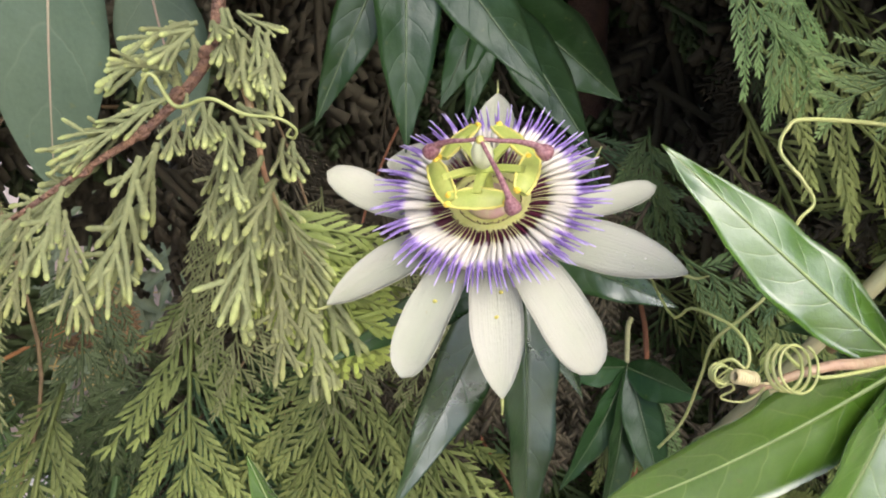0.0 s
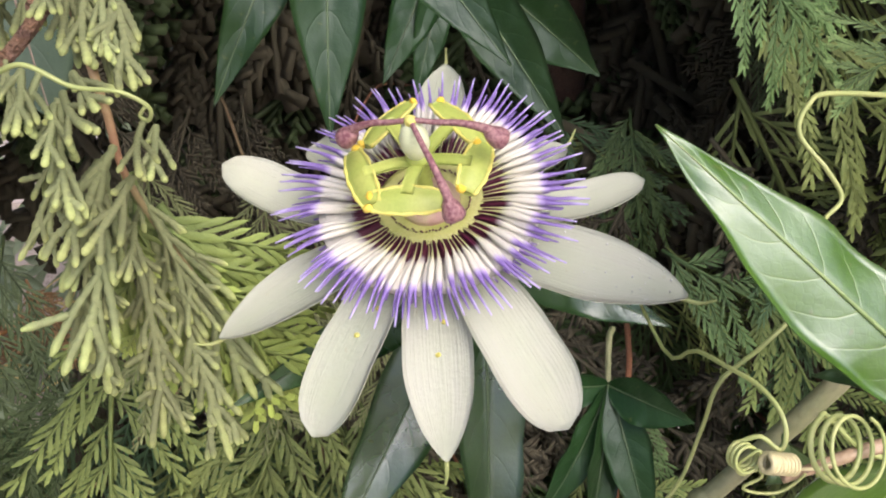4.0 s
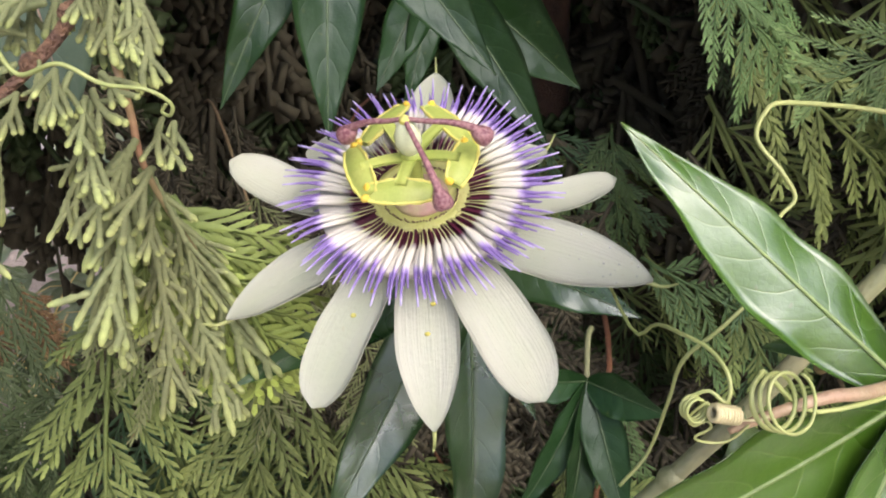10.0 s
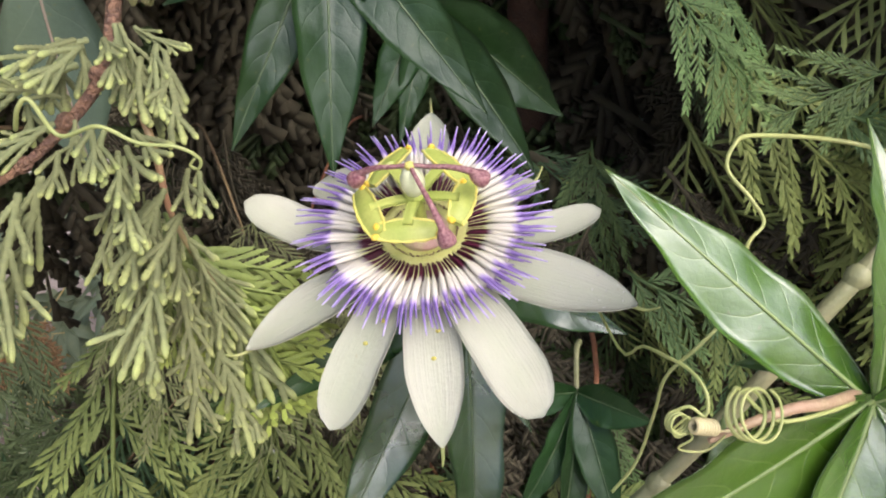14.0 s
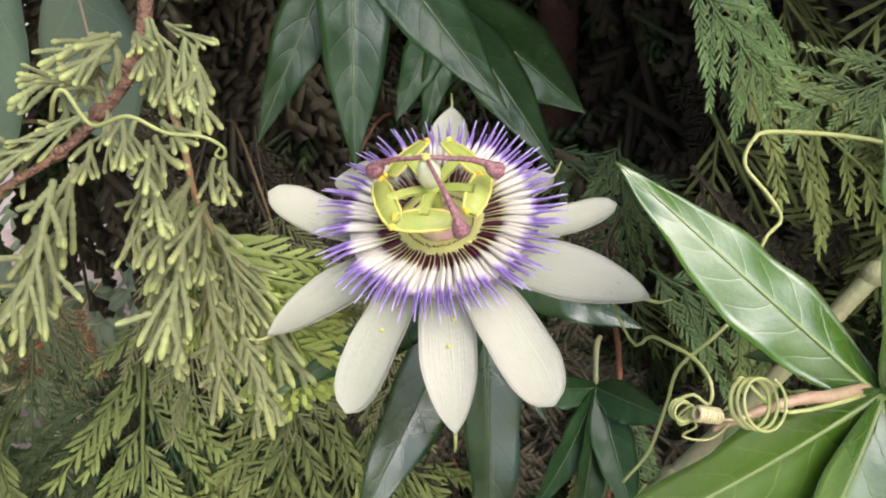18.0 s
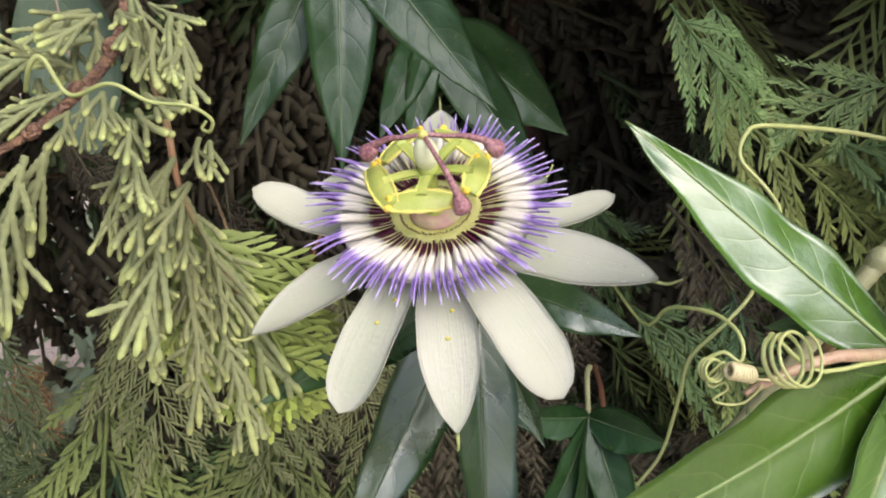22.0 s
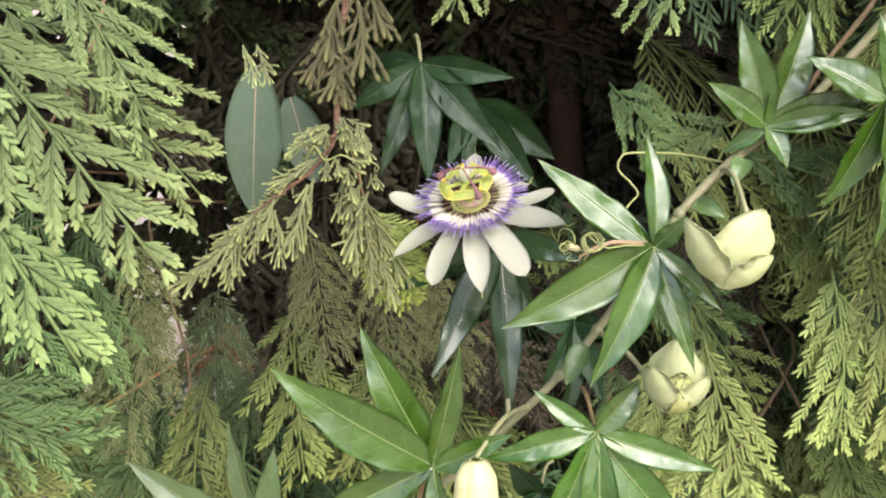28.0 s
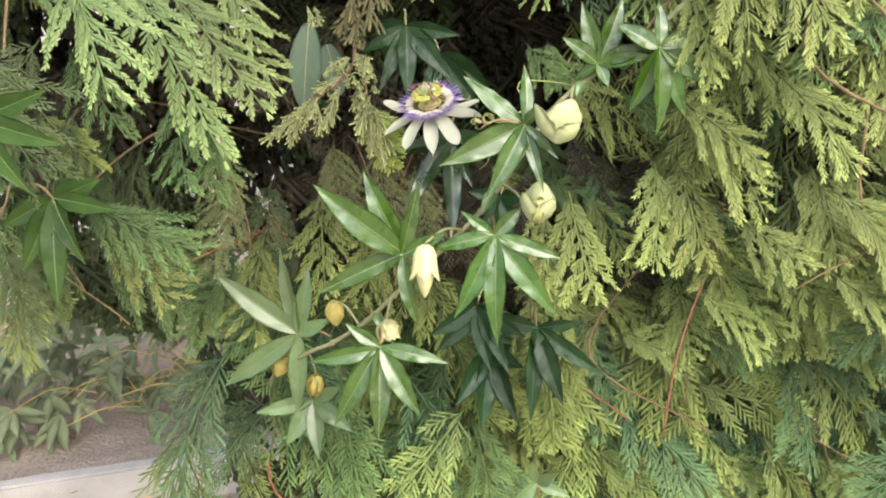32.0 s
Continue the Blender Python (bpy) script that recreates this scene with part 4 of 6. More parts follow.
# sprays high on the sunlit side; the farthest left is coloured darker for shade
for b, t, n, k in (
    ((-0.175, 0.135, 1.16), (-0.0745, 0.113, 1.0895), (0.1, -0.7, 0.7), 1),
    ((-0.165, 0.10, 1.155), (-0.0757, 0.048, 1.0704), (0.1, -0.6, 0.8), 4),
    ((-0.175, 0.08, 1.155), (-0.1068, 0.032, 1.0373), (0.0, -0.6, 0.8), 5),
    ((-0.19, 0.03, 1.175), (-0.148, -0.03, 1.0925), (-0.1, -0.6, 0.8), 0),
    ((-0.14, 0.13, 1.175), (-0.085, 0.10, 1.112), (0.1, -0.6, 0.8), 1),
    ((-0.36, 0.13, 1.12), (-0.27, 0.07, 1.03), (-0.1, -0.7, 0.7), 2),
    ((0.05, 0.24, 1.21), (0.03, 0.2, 1.14), (0.1, -0.9, 0.4), 1),
    ((0.13, 0.2, 1.21), (0.115, 0.17, 1.13), (-0.1, -0.9, 0.4), 2),
):
    spray(b, t, n, (HIGH_NARROW[k - 4] if k > 3 else HIGH_LEAFY[k % 3]) if b[0] > -0.32 else MID_SHADED[k % 2], "drooping flat spray on the outer face")
# lime fan hanging beside the flower
for b, t, k in (((-0.030, 0.178, 1.052), (-0.0125, 0.172, 0.9968), 0), ((-0.026, 0.180, 1.045), (0.0, 0.176, 1.004), 1), ((-0.030, 0.176, 1.05), (-0.031, 0.166, 1.018), 2), ((-0.024, 0.184, 1.04), (-0.004, 0.182, 0.992), 3)):
    spray(b, t, (0.1, -0.9, 0.35), NEAR_LIME[k % 2], "lime-tipped flat spray beside the flower")
# sprays standing out on both shoulders of the hedge, sunlight put into the brighter colours
for i, (b, t, pool) in enumerate((
    ((0.245, 0.22, 0.99), (0.264, 0.18, 0.892), MID_BRIGHT), ((0.225, 0.22, 0.985), (0.235, 0.175, 0.90), MID_BRIGHT), ((0.235, 0.2, 1.045), (0.313, 0.165, 0.996), MID_BRIGHT), ((0.25, 0.21, 1.03), (0.33, 0.17, 0.965), MID_BRIGHT),
    ((0.145, 0.19, 0.965), (0.157, 0.149, 0.876), MID_BRIGHT), ((0.12, 0.2, 0.95), (0.13, 0.155, 0.885), MID_BRIGHT), ((0.235, 0.18, 1.135), (0.259, 0.14, 1.066), MID_BRIGHT), ((0.25, 0.16, 1.185), (0.291, 0.117, 1.101), MID_BRIGHT), ((0.29, 0.16, 1.17), (0.335, 0.12, 1.085), MID_BRIGHT),
    ((0.32, 0.2, 1.06), (0.385, 0.15, 1.0), MID_BRIGHT), ((0.34, 0.2, 0.98), (0.4, 0.15, 0.9), MID_BRIGHT), ((0.17, 0.3, 0.80), (0.224, 0.27, 0.713), MID_TEAL), ((0.31, 0.36, 0.81), (0.372, 0.33, 0.731), MID_BRIGHT), ((0.26, 0.33, 0.83), (0.3, 0.29, 0.75), MID_BRIGHT),
    ((-0.185, 0.165, 1.065), (-0.183, 0.124, 0.993), MID_GREEN), ((-0.16, 0.165, 1.05), (-0.168, 0.13, 0.985), MID_GREEN), ((-0.3, 0.19, 0.965), (-0.201, 0.151, 0.927), MID_GREEN), ((-0.29, 0.2, 0.94), (-0.215, 0.155, 0.895), MID_OLIVE), ((-0.36, 0.24, 1.05), (-0.317, 0.229, 0.985), MID_OLIVE),
)):
    spray(b, t, (0.12 if b[0] > 0 else -0.1, -0.75, 0.6), pool[i % len(pool)], "flat drooping spray with pale young tips")
# green sprays in the hollow beside the tendril
for b, t, n, k in (
    ((0.1130, 0.2850, 1.0903), (0.1484, 0.2650, 1.0476), (0.2, -0.85, 0.4), 0),
    ((0.1337, 0.3000, 1.0920), (0.1502, 0.2800, 1.0604), (0.2, -0.85, 0.4), 1),
    ((0.1776, 0.2550, 1.0664), (0.1332, 0.2350, 1.0598), (0.0, -0.8, 0.5), 2),
):
    spray(b, t, n, MID_GREEN[k])
for b, t, k in (((-0.0570, 0.1100, 1.1276), (-0.0514, 0.1000, 1.1134), 0), ((-0.0516, 0.1100, 1.1274), (-0.0461, 0.1000, 1.1134), 2)):
    spray(b, t, (0.1, -0.9, 0.3), NEAR_LONG[k], "pale-tipped spray hanging from above")
# lower sprays under the branch, light and haze put into their paler colours
for b, t, n, k in (
    ((-0.10, 0.36, 0.99), (-0.075, 0.27, 0.93), (0.1, -0.6, 0.8), 0), ((-0.05, 0.36, 0.98), (-0.03, 0.28, 0.91), (-0.1, -0.6, 0.8), 1), 
    ((-0.01, 0.36, 0.96), (0.01, 0.29, 0.89), (0.0, -0.6, 0.8), 0), ((-0.11, 0.33, 0.94), (-0.1, 0.23, 0.87), (0.0, -0.5, 0.85), 1), ((-0.2, 0.32, 0.96), (-0.22, 0.22, 0.9), (0.0, -0.5, 0.85), 2),
    ((-0.03, 0.33, 0.92), (-0.045, 0.24, 0.85), (0.2, -0.5, 0.85), 2), ((-0.17, 0.30, 0.9), (-0.18, 0.2, 0.83), (0.0, -0.5, 0.85), 0), ((-0.24, 0.36, 0.99), (-0.2, 0.28, 0.94), (0.0, -0.6, 0.8), 1),
):
    spray(b, t, n, PALE[k] if t[2] > 0.885 else MID_OLIVE[k])
spray((-0.25, 0.40, 0.85), (-0.195, 0.39, 0.886), (0.1, -0.8, 0.5), RUST[0], "rust-brown dying spray")
spray((-0.2, 0.41, 0.9), (-0.17, 0.38, 0.865), (0.1, -0.8, 0.5), RUST[0], "rust-brown dying spray")
bough([(-0.31, 0.31, 0.845), (-0.2666, 0.33, 0.8634), (-0.235, 0.37, 0.872), (-0.2047, 0.395, 0.8775)], 0.0018, orange_twig)

# the outer face, layer behind layer
fill = np.random.default_rng(5)
placed = 0
while placed < 285:
    x, z = fill.uniform(-0.48, 0.6), fill.uniform(0.54, 1.22)
    if x < -0.22 and z < 0.8 + 0.25 * max(0, -x - 0.3):
        continue
    if in_hollow(x, z):
        continue
    d = face_depth(x, z)
    layer = int(fill.integers(3))
    y = d + 0.085 * layer + fill.uniform(-0.015, 0.03)
    ln = fill.uniform(0.075, 0.135)
    drop = fill.uniform(0.5, 1.25)
    out = Vector((fill.normal(0.4 if x > 0.1 else -0.05, 0.65), -fill.uniform(0.35, 0.9), -drop * (0.6 if x > 0.1 else 1.0))).normalized() * ln
    tip = Vector((x, y, z))
    # bright pools in front, dim ones deeper in: light and shade put into colour
    pool = MID_BRIGHT + MID_OLIVE[:2] + MID_GREEN[:2] + MID_TEAL if layer == 0 and x > 0.12 else MID_OLIVE + MID_GREEN if layer < 2 else MID_GREEN + MID_SHADED
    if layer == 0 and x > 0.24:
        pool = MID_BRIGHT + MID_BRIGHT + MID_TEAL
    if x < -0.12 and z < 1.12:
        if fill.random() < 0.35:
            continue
        pool = MID_SHADED + MID_GREEN[:1] if layer < 2 else MID_DEEP_SHADE
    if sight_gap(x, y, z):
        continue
    if layer == 0 and 0.1 < x < 0.3 and z < 0.82:
        pool = MID_OLIVE + MID_GREEN + MID_BRIGHT[:2]
    if -0.24 < x < 0.02 and 0.9 < z < 1.1:
        if layer < 2 or fill.random() < 0.5:
            continue
        pool = MID_DEEP_SHADE + MID_SHADED[:1]
    if x > 0.1 and 0.82 < z < 0.98 and layer < 2:
        pool = MID_OLIVE + MID_BRIGHT
    # far in the hollow the darkest sprays paint the shade
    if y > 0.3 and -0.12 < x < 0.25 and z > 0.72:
        pool = MID_DEEP_SHADE
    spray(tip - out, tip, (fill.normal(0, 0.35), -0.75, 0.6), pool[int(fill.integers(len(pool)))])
    placed += 1
SIDE = MID_BRIGHT + MID_GREEN[:1] + MID_TEAL[:1]
for i in range(78):
    x, z = fill.uniform(0.13, 0.55), fill.uniform(0.5, 0.93)
    tip = Vector((x, face_depth(x, z) - fill.uniform(0.0, 0.04), z))
    out = Vector((fill.normal(0.4, 0.6), -fill.uniform(0.3, 0.8), -fill.uniform(0.15, 0.8))).normalized() * fill.uniform(0.07, 0.11)
    spray(tip - out, tip, (fill.normal(0.1, 0.3), -0.7, 0.6), SIDE[int(fill.integers(len(SIDE)))])
for i in range(70):
    x, z = fill.uniform(-0.55, 0.7), fill.uniform(0.5, 1.25)
    y = face_depth(x, z) + (0.0 if x > 0.1 else 0.06)
    if x < -0.2 and z < 0.85 or in_hollow(x, z):
        continue
    bough([(x + fill.normal(0, 0.06), y + 0.3, z + 0.02), (x, y + 0.1, z + 0.06), (x + fill.normal(0, 0.05), y, z - 0.04), (x + fill.normal(0, 0.04), y - 0.03, z - 0.12)], fill.uniform(0.001, 0.0022), twig_mat if i % 6 else rust_twig)


def joined_foliage(name, label, materials, count, box, depth, length, skip, seed, rings, radius, young, leaves):
    """Sprays nobody could count, joined into one part."""
    stock = [fan_data(80 + k, pairs=6, comb=8, width=radius * 1.2) if rings > 2 else frond_data(80 + k, rings, 3, count=leaves, sub=leaves // 2, spread=0.45, radius=radius) for k in range(5)]
    stock = [(np.array(v), f, np.array(u)) for v, f, u in stock]
    verts, faces, uvs, slots, start = [], [], [], [], 0
    r = np.random.default_rng(seed)
    done = 0
    while done < count:
        x, z = r.uniform(*box[0]), r.uniform(*box[1])
        back = r.uniform(*depth)
        if skip(x, z, back):
            continue
        v, f, u = stock[done % 5]
        y = face_depth(x, z) + back
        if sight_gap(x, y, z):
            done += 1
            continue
        out = Vector((r.normal(0.3 if x > 0.1 else 0.0, 0.55), -r.uniform(0.2, 0.9), -r.uniform(0.3, 1.1))).normalized() * r.uniform(*length)
        m = np.array(along(Vector((x, y, z)) - out, (x, y, z), (r.normal(0, 0.45), -0.8, 0.5)))
        verts.append(v @ m[:3, :3].T + m[:3, 3])
        faces.extend([tuple(a + start for a in q) for q in f])
        uvs.append(u * young)
        slots.extend([int(r.integers(len(materials)))] * len(f))
        start += len(v)
        done += 1
    me = mesh_from(name, np.concatenate(verts), faces, materials, np.concatenate(uvs), True, slots)
    return tagged(part(name, me, hedge, label), kind="stuff")


def open_bed(x, z, back):
    return x < -0.3 and z < 0.72 + 0.2 * max(0.0, -x - 0.3)


def over_kerb(x, z, back):
    return open_bed(x, z, back) or x < -0.1 and z < 0.7


def round_flower(x, z, back):
    return open_bed(x, z, back) or in_hollow(x, z) or -0.5 < x < 0.04 and 0.84 < z < 1.14


joined_foliage("inner_foliage", "brown and deep green inner foliage, darkened in colour for shade", [spray_deep_shade, spray_deep_shade, spray_deep_shade, spray_deep_shade, spray_shaded_green], 470, ((-1.1, 1.3), (0.1, 2.0)), (0.26, 0.6), (0.14, 0.26), open_bed, 9, 2, 0.015, 0.7, 8)
joined_foliage("outer_foliage", "dense drooping yellow-green outer foliage", [spray_bright, spray_olive, spray_green, spray_teal], 330, ((-0.75, 0.95), (0.3, 1.5)), (0.0, 0.22), (0.1, 0.17), round_flower, 19, 3, 0.0105, 1.0, 11)
joined_foliage("core_foliage", "brown-green foliage in the heart of the hedge, darkened in colour for shade", [spray_deep_shade, spray_deep_shade, spray_deep_shade, spray_shaded_green], 540, ((-0.65, 0.75), (0.55, 1.35)), (0.24, 0.5), (0.13, 0.24), open_bed, 29, 2, 0.015, 0.6, 8)
joined_foliage("backing_foliage", "brown foliage at the back of the hollow, coloured dark as if shaded", [spray_deep_shade, spray_deep_shade, spray_shaded_green], 330, ((-0.14, 0.6), (0.75, 1.55)), (0.3, 0.5), (0.18, 0.28), open_bed, 59, 2, 0.017, 0.6, 8)
# unseen overhang, added to keep sun and sky out of the hollow
joined_foliage("overhanging_foliage", "dense foliage out of view, added over the hollow to darken it", [spray_bright, spray_olive, spray_green], 170, ((-0.35, 0.42), (1.25, 1.6)), (-0.02, 0.24), (0.1, 0.16), open_bed, 39, 3, 0.0115, 1.0, 8)
# added above the view only to block sun from the leaves below
joined_foliage("upper_foliage", "dense yellow-green foliage out of view overhead, added to shade the hollow", [spray_bright, spray_olive, spray_green, spray_teal], 330, ((-0.7, 0.9), (1.25, 1.95)), (-0.13, 0.1), (0.14, 0.2), open_bed, 69, 2, 0.02, 1.0, 6)
joined_foliage("lower_foliage", "yellow-green sprays low on the hedge", [spray_bright, spray_green, spray_olive, spray_teal], 190, ((-0.25, 0.75), (0.4, 0.74)), (-0.1, 0.1), (0.1, 0.16), over_kerb, 49, 3, 0.0105, 1.0, 11)


# ---- low planting behind the kerb ----
def low_plants():
    r = np.random.default_rng(3)
    verts, faces, uvs = [], [], []
    for i in range(330):
        x = r.uniform(-2.0, -0.3)
        y = 1.2 + 0.29 * (x + 0.86) + abs(r.normal(0, 0.3))
        hub = vec((x, y, 0.09 + r.uniform(0.08, 0.62) * min(1.0, 0.3 + 1.2 * (y - 1.05 - 0.29 * (x + 0.86)))))
        k0 = r.uniform(0, 6.28)
        face = unit(vec((r.normal(0, 0.3), -0.6, 0.8)))
        for k in range(5):
            w = k0 + k * 0.9
            d = unit(np.cross(face, vec((math.cos(w), math.sin(w), 0.2))))
            b, f, u = blade(hub, hub + d * r.uniform(0.05, 0.095) + vec((0, -0.01, -0.03)), r.uniform(0.017, 0.027), face, lance, 0.25, 0.05, 0, 0.01, 0.0006, 5, 2)
            faces.extend([tuple(a + len(verts) for a in q) for q in f])
            verts.extend(b)
            uvs.extend(u)
    ob = new("low_planting", mesh_from("low_planting", verts, faces, leaf_ground, uvs))
    return tagged(ob, "low sprawling grey-green vine leaves on the bed", "ground cover", kind="stuff")


low_plants()


def scatter_strands(name, label, category, material, count, box, length, radius, seed, flat):
    r = np.random.default_rng(seed)
    verts, faces = [], []
    for i in range(count):
        p = vec([r.uniform(a, b) for a, b in box])
        d = unit(vec((r.normal(), r.normal(), r.normal() * flat)))
        ln = r.uniform(*length)
        line = smooth_line([p, p + d * ln * 0.5 + vec((0, 0, ln * 0.15)), p + d * ln + r.normal(0, 0.02, 3) * vec((1, 1, flat))], 6)
        v, f = tube_data(line, radius * r.uniform(0.6, 1.3), 4, len(verts))
        verts.extend(v)
        faces.extend(f)
    return tagged(new(name, mesh_from(name, verts, faces, material)), label, category, kind="stuff")


scatter_strands("dry_stalks", "tangled dry yellow stalks among the low leaves", "dry grass", straw_mat, 46, ((-0.95, -0.6), (1.12, 1.32), (0.16, 0.4)), (0.06, 0.2), 0.0016, 4, 0.6)


def litter():
    r = np.random.default_rng(12)
    verts, faces, uvs = [], [], []
    for i in range(420):
        p = vec((r.uniform(-1.2, 0.9), r.uniform(0.35, 1.15), 0.004 + r.uniform(0, 0.02)))
        w = r.uniform(0, 6.28)
        d = vec((math.cos(w), math.sin(w), r.normal(0, 0.25)))
        b, f, u = blade(p, p + d * r.uniform(0.03, 0.07), r.uniform(0.012, 0.022), (0, 0, 1), lance, 0.3, 0.1, 0, 0.03, 0.0006, 5, 2)
        faces.extend([tuple(a + len(verts) for a in q) for q in f])
        verts.extend(b)
        uvs.extend(u)
    return tagged(new("leaf_litter", mesh_from("leaf_litter", verts, faces, litter_mat, uvs)), "fallen dry yellow-brown leaves on the earth", "leaf litter", kind="stuff")


litter()


# ---- passion vine: stem, leaves, tendrils ----
vine = thing("passion_vine_stem", (0.0854, 0.17, 0.9778), "slender tan-green climbing stem through the hedge", "vine")
STEM = [(0.26, 0.24, 1.13), (0.1941, 0.2, 1.0804), (0.1706, 0.187, 1.0697), (0.147, 0.178, 1.0551), (0.1256, 0.172, 1.0359), (0.1051, 0.170, 1.0061), (0.0856, 0.17, 0.9778),
        (0.0663, 0.17, 0.9536), (0.0392, 0.168, 0.9271), (-0.0145, 0.166, 0.8775), (-0.0423, 0.17, 0.8511), (-0.0778, 0.18, 0.8254), (-0.1053, 0.19, 0.8103), (-0.16, 0.24, 0.76), (-0.2, 0.34, 0.66)]
part("stem", tube("stem", STEM, [0.0023, 0.0021, 0.0018], stem_tan, 10, 90), vine)
for i in (2, 4, 6, 7, 9, 11):
    c = Vector(STEM[i])
    part("node", lathe("node", [(0.0012, -0.004), (0.0028, -0.0015), (0.0031, 0.0), (0.0027, 0.0015), (0.0012, 0.004)], stem_tan, frame_of(c, Vector(STEM[i]) - Vector(STEM[i - 1])), 10), vine)
palmate_leaf("glossy five-lobed green passion vine leaf beside the open flower", leaf_fresh, (0.1031, 0.1290, 1.0333), (0.05, -0.81, 0.58), [
    ((0.0554, 0.1448, 1.0718), 0.0195, -0.27, -0.2),
    ((0.1049, 0.1500, 1.0793), 0.0146),
    ((0.0360, 0.1108, 1.0063), 0.0265, -0.2, 0.2),
    ((0.0722, 0.1050, 0.9801), 0.0214),
    ((0.1168, 0.1120, 0.9814), 0.0129),
    ((0.1288, 0.1150, 1.0081), 0.0094),
    ((0.1138, 0.1180, 1.0495), 0.0108)], (0.1004, 0.1500, 1.0234))
palmate_leaf("broad glossy green vine leaf beside a hanging pale bud", leaf_fresh, (0.0008, 0.1300, 0.9279), (0.05, -0.81, 0.58), [
    ((-0.0653, 0.1125, 0.9940), 0.0307),
    ((-0.0289, 0.1425, 0.9988), 0.0261),
    ((0.0159, 0.1320, 0.9915), 0.0169),
    ((-0.0726, 0.1220, 0.8978), 0.0230),
    ((0.0111, 0.1150, 0.8688), 0.0167),
    ((0.0397, 0.1250, 0.9472), 0.0162)], (-0.0102, 0.1500, 0.8936))
palmate_leaf("glossy green seven-lobed vine leaf spreading like a hand", leaf_fresh, (0.0784, 0.1310, 0.9426), (0.05, -0.81, 0.58), [
    ((0.0500, 0.1400, 0.9620), 0.0118),
    ((0.1006, 0.1400, 0.9648), 0.0169),
    ((0.0252, 0.1280, 0.9329), 0.0169),
    ((0.0425, 0.1180, 0.8743), 0.0223),
    ((0.0799, 0.1120, 0.8500), 0.0232),
    ((0.1290, 0.1200, 0.8726), 0.0246),
    ((0.1339, 0.1280, 0.9214), 0.0177)], (0.0764, 0.1600, 0.9512))
palmate_leaf("green vine leaf with lobes hanging below small buds", leaf_fresh, (-0.0267, 0.1460, 0.8353), (0.05, -0.81, 0.58), [
    ((-0.0920, 0.1380, 0.8242), 0.0197),
    ((-0.0716, 0.1250, 0.7676), 0.0252),
    ((-0.0312, 0.1200, 0.7557), 0.0259),
    ((0.0100, 0.1250, 0.7777), 0.0246),
    ((0.0361, 0.1380, 0.8235), 0.0192),
    ((-0.0574, 0.1500, 0.8583), 0.0160)], (-0.0284, 0.1650, 0.8442))
palmate_leaf("grey-green vine leaf on a reddish stalk", leaf_mid, (-0.1181, 0.2050, 0.8241), (0.05, -0.81, 0.58), [
    ((-0.1972, 0.2180, 0.8847), 0.0303),
    ((-0.1295, 0.2200, 0.9081), 0.0200),
    ((-0.1040, 0.2150, 0.8890), 0.0218),
    ((-0.1987, 0.2000, 0.7676), 0.0272),
    ((-0.1222, 0.1900, 0.7438), 0.0238),
    ((-0.0818, 0.2000, 0.8411), 0.0190)], (-0.0806, 0.1900, 0.8273))
palmate_leaf("pale sheened vine leaf high on the stem", leaf_fresh, (0.2121, 0.1600, 1.0867), (0.05, -0.81, 0.58), [
    ((0.1907, 0.1680, 1.0364), 0.0206),
    ((0.2118, 0.1600, 1.0166), 0.0229),
    ((0.2356, 0.1620, 1.0306), 0.0200),
    ((0.2552, 0.1650, 1.0564), 0.0216),
    ((0.2466, 0.1700, 1.0982), 0.0178),
    ((0.2132, 0.1750, 1.1231), 0.0146),
    ((0.1784, 0.1680, 1.1063), 0.0197)], (0.2082, 0.1900, 1.0963))
palmate_leaf("fresh green young vine leaf on the upper stem", leaf_fresh, (0.1656, 0.1750, 1.0754), (0.05, -0.81, 0.58), [
    ((0.1354, 0.1700, 1.0977), 0.0174),
    ((0.1523, 0.1800, 1.1246), 0.0199),
    ((0.1865, 0.1850, 1.1267), 0.0225),
    ((0.2113, 0.1700, 1.0889), 0.0177),
    ((0.2090, 0.1650, 1.0799), 0.0153),
    ((0.1736, 0.1680, 1.0560), 0.0130),
    ((0.1472, 0.1800, 1.0625), 0.0100)], (0.1657, 0.1900, 1.0687))
palmate_leaf("green vine leaf hanging over the flower, coloured dark for shade", leaf_deep_shade, (0.0020, 0.2350, 1.1114), (0.05, -0.92, 0.3), [
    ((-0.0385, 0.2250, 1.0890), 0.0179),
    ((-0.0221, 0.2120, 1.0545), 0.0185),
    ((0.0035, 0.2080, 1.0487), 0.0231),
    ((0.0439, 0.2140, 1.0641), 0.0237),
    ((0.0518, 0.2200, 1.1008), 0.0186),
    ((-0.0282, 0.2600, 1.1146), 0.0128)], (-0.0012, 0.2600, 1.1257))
palmate_leaf("green vine leaf half hidden behind another, coloured dark for shade", leaf_deep_shade, (0.0288, 0.2850, 1.0838), (0.05, -0.92, 0.3), [
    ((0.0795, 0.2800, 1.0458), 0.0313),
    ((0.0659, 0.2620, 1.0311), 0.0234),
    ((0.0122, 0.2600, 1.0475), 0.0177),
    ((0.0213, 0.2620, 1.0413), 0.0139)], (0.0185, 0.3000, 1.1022))
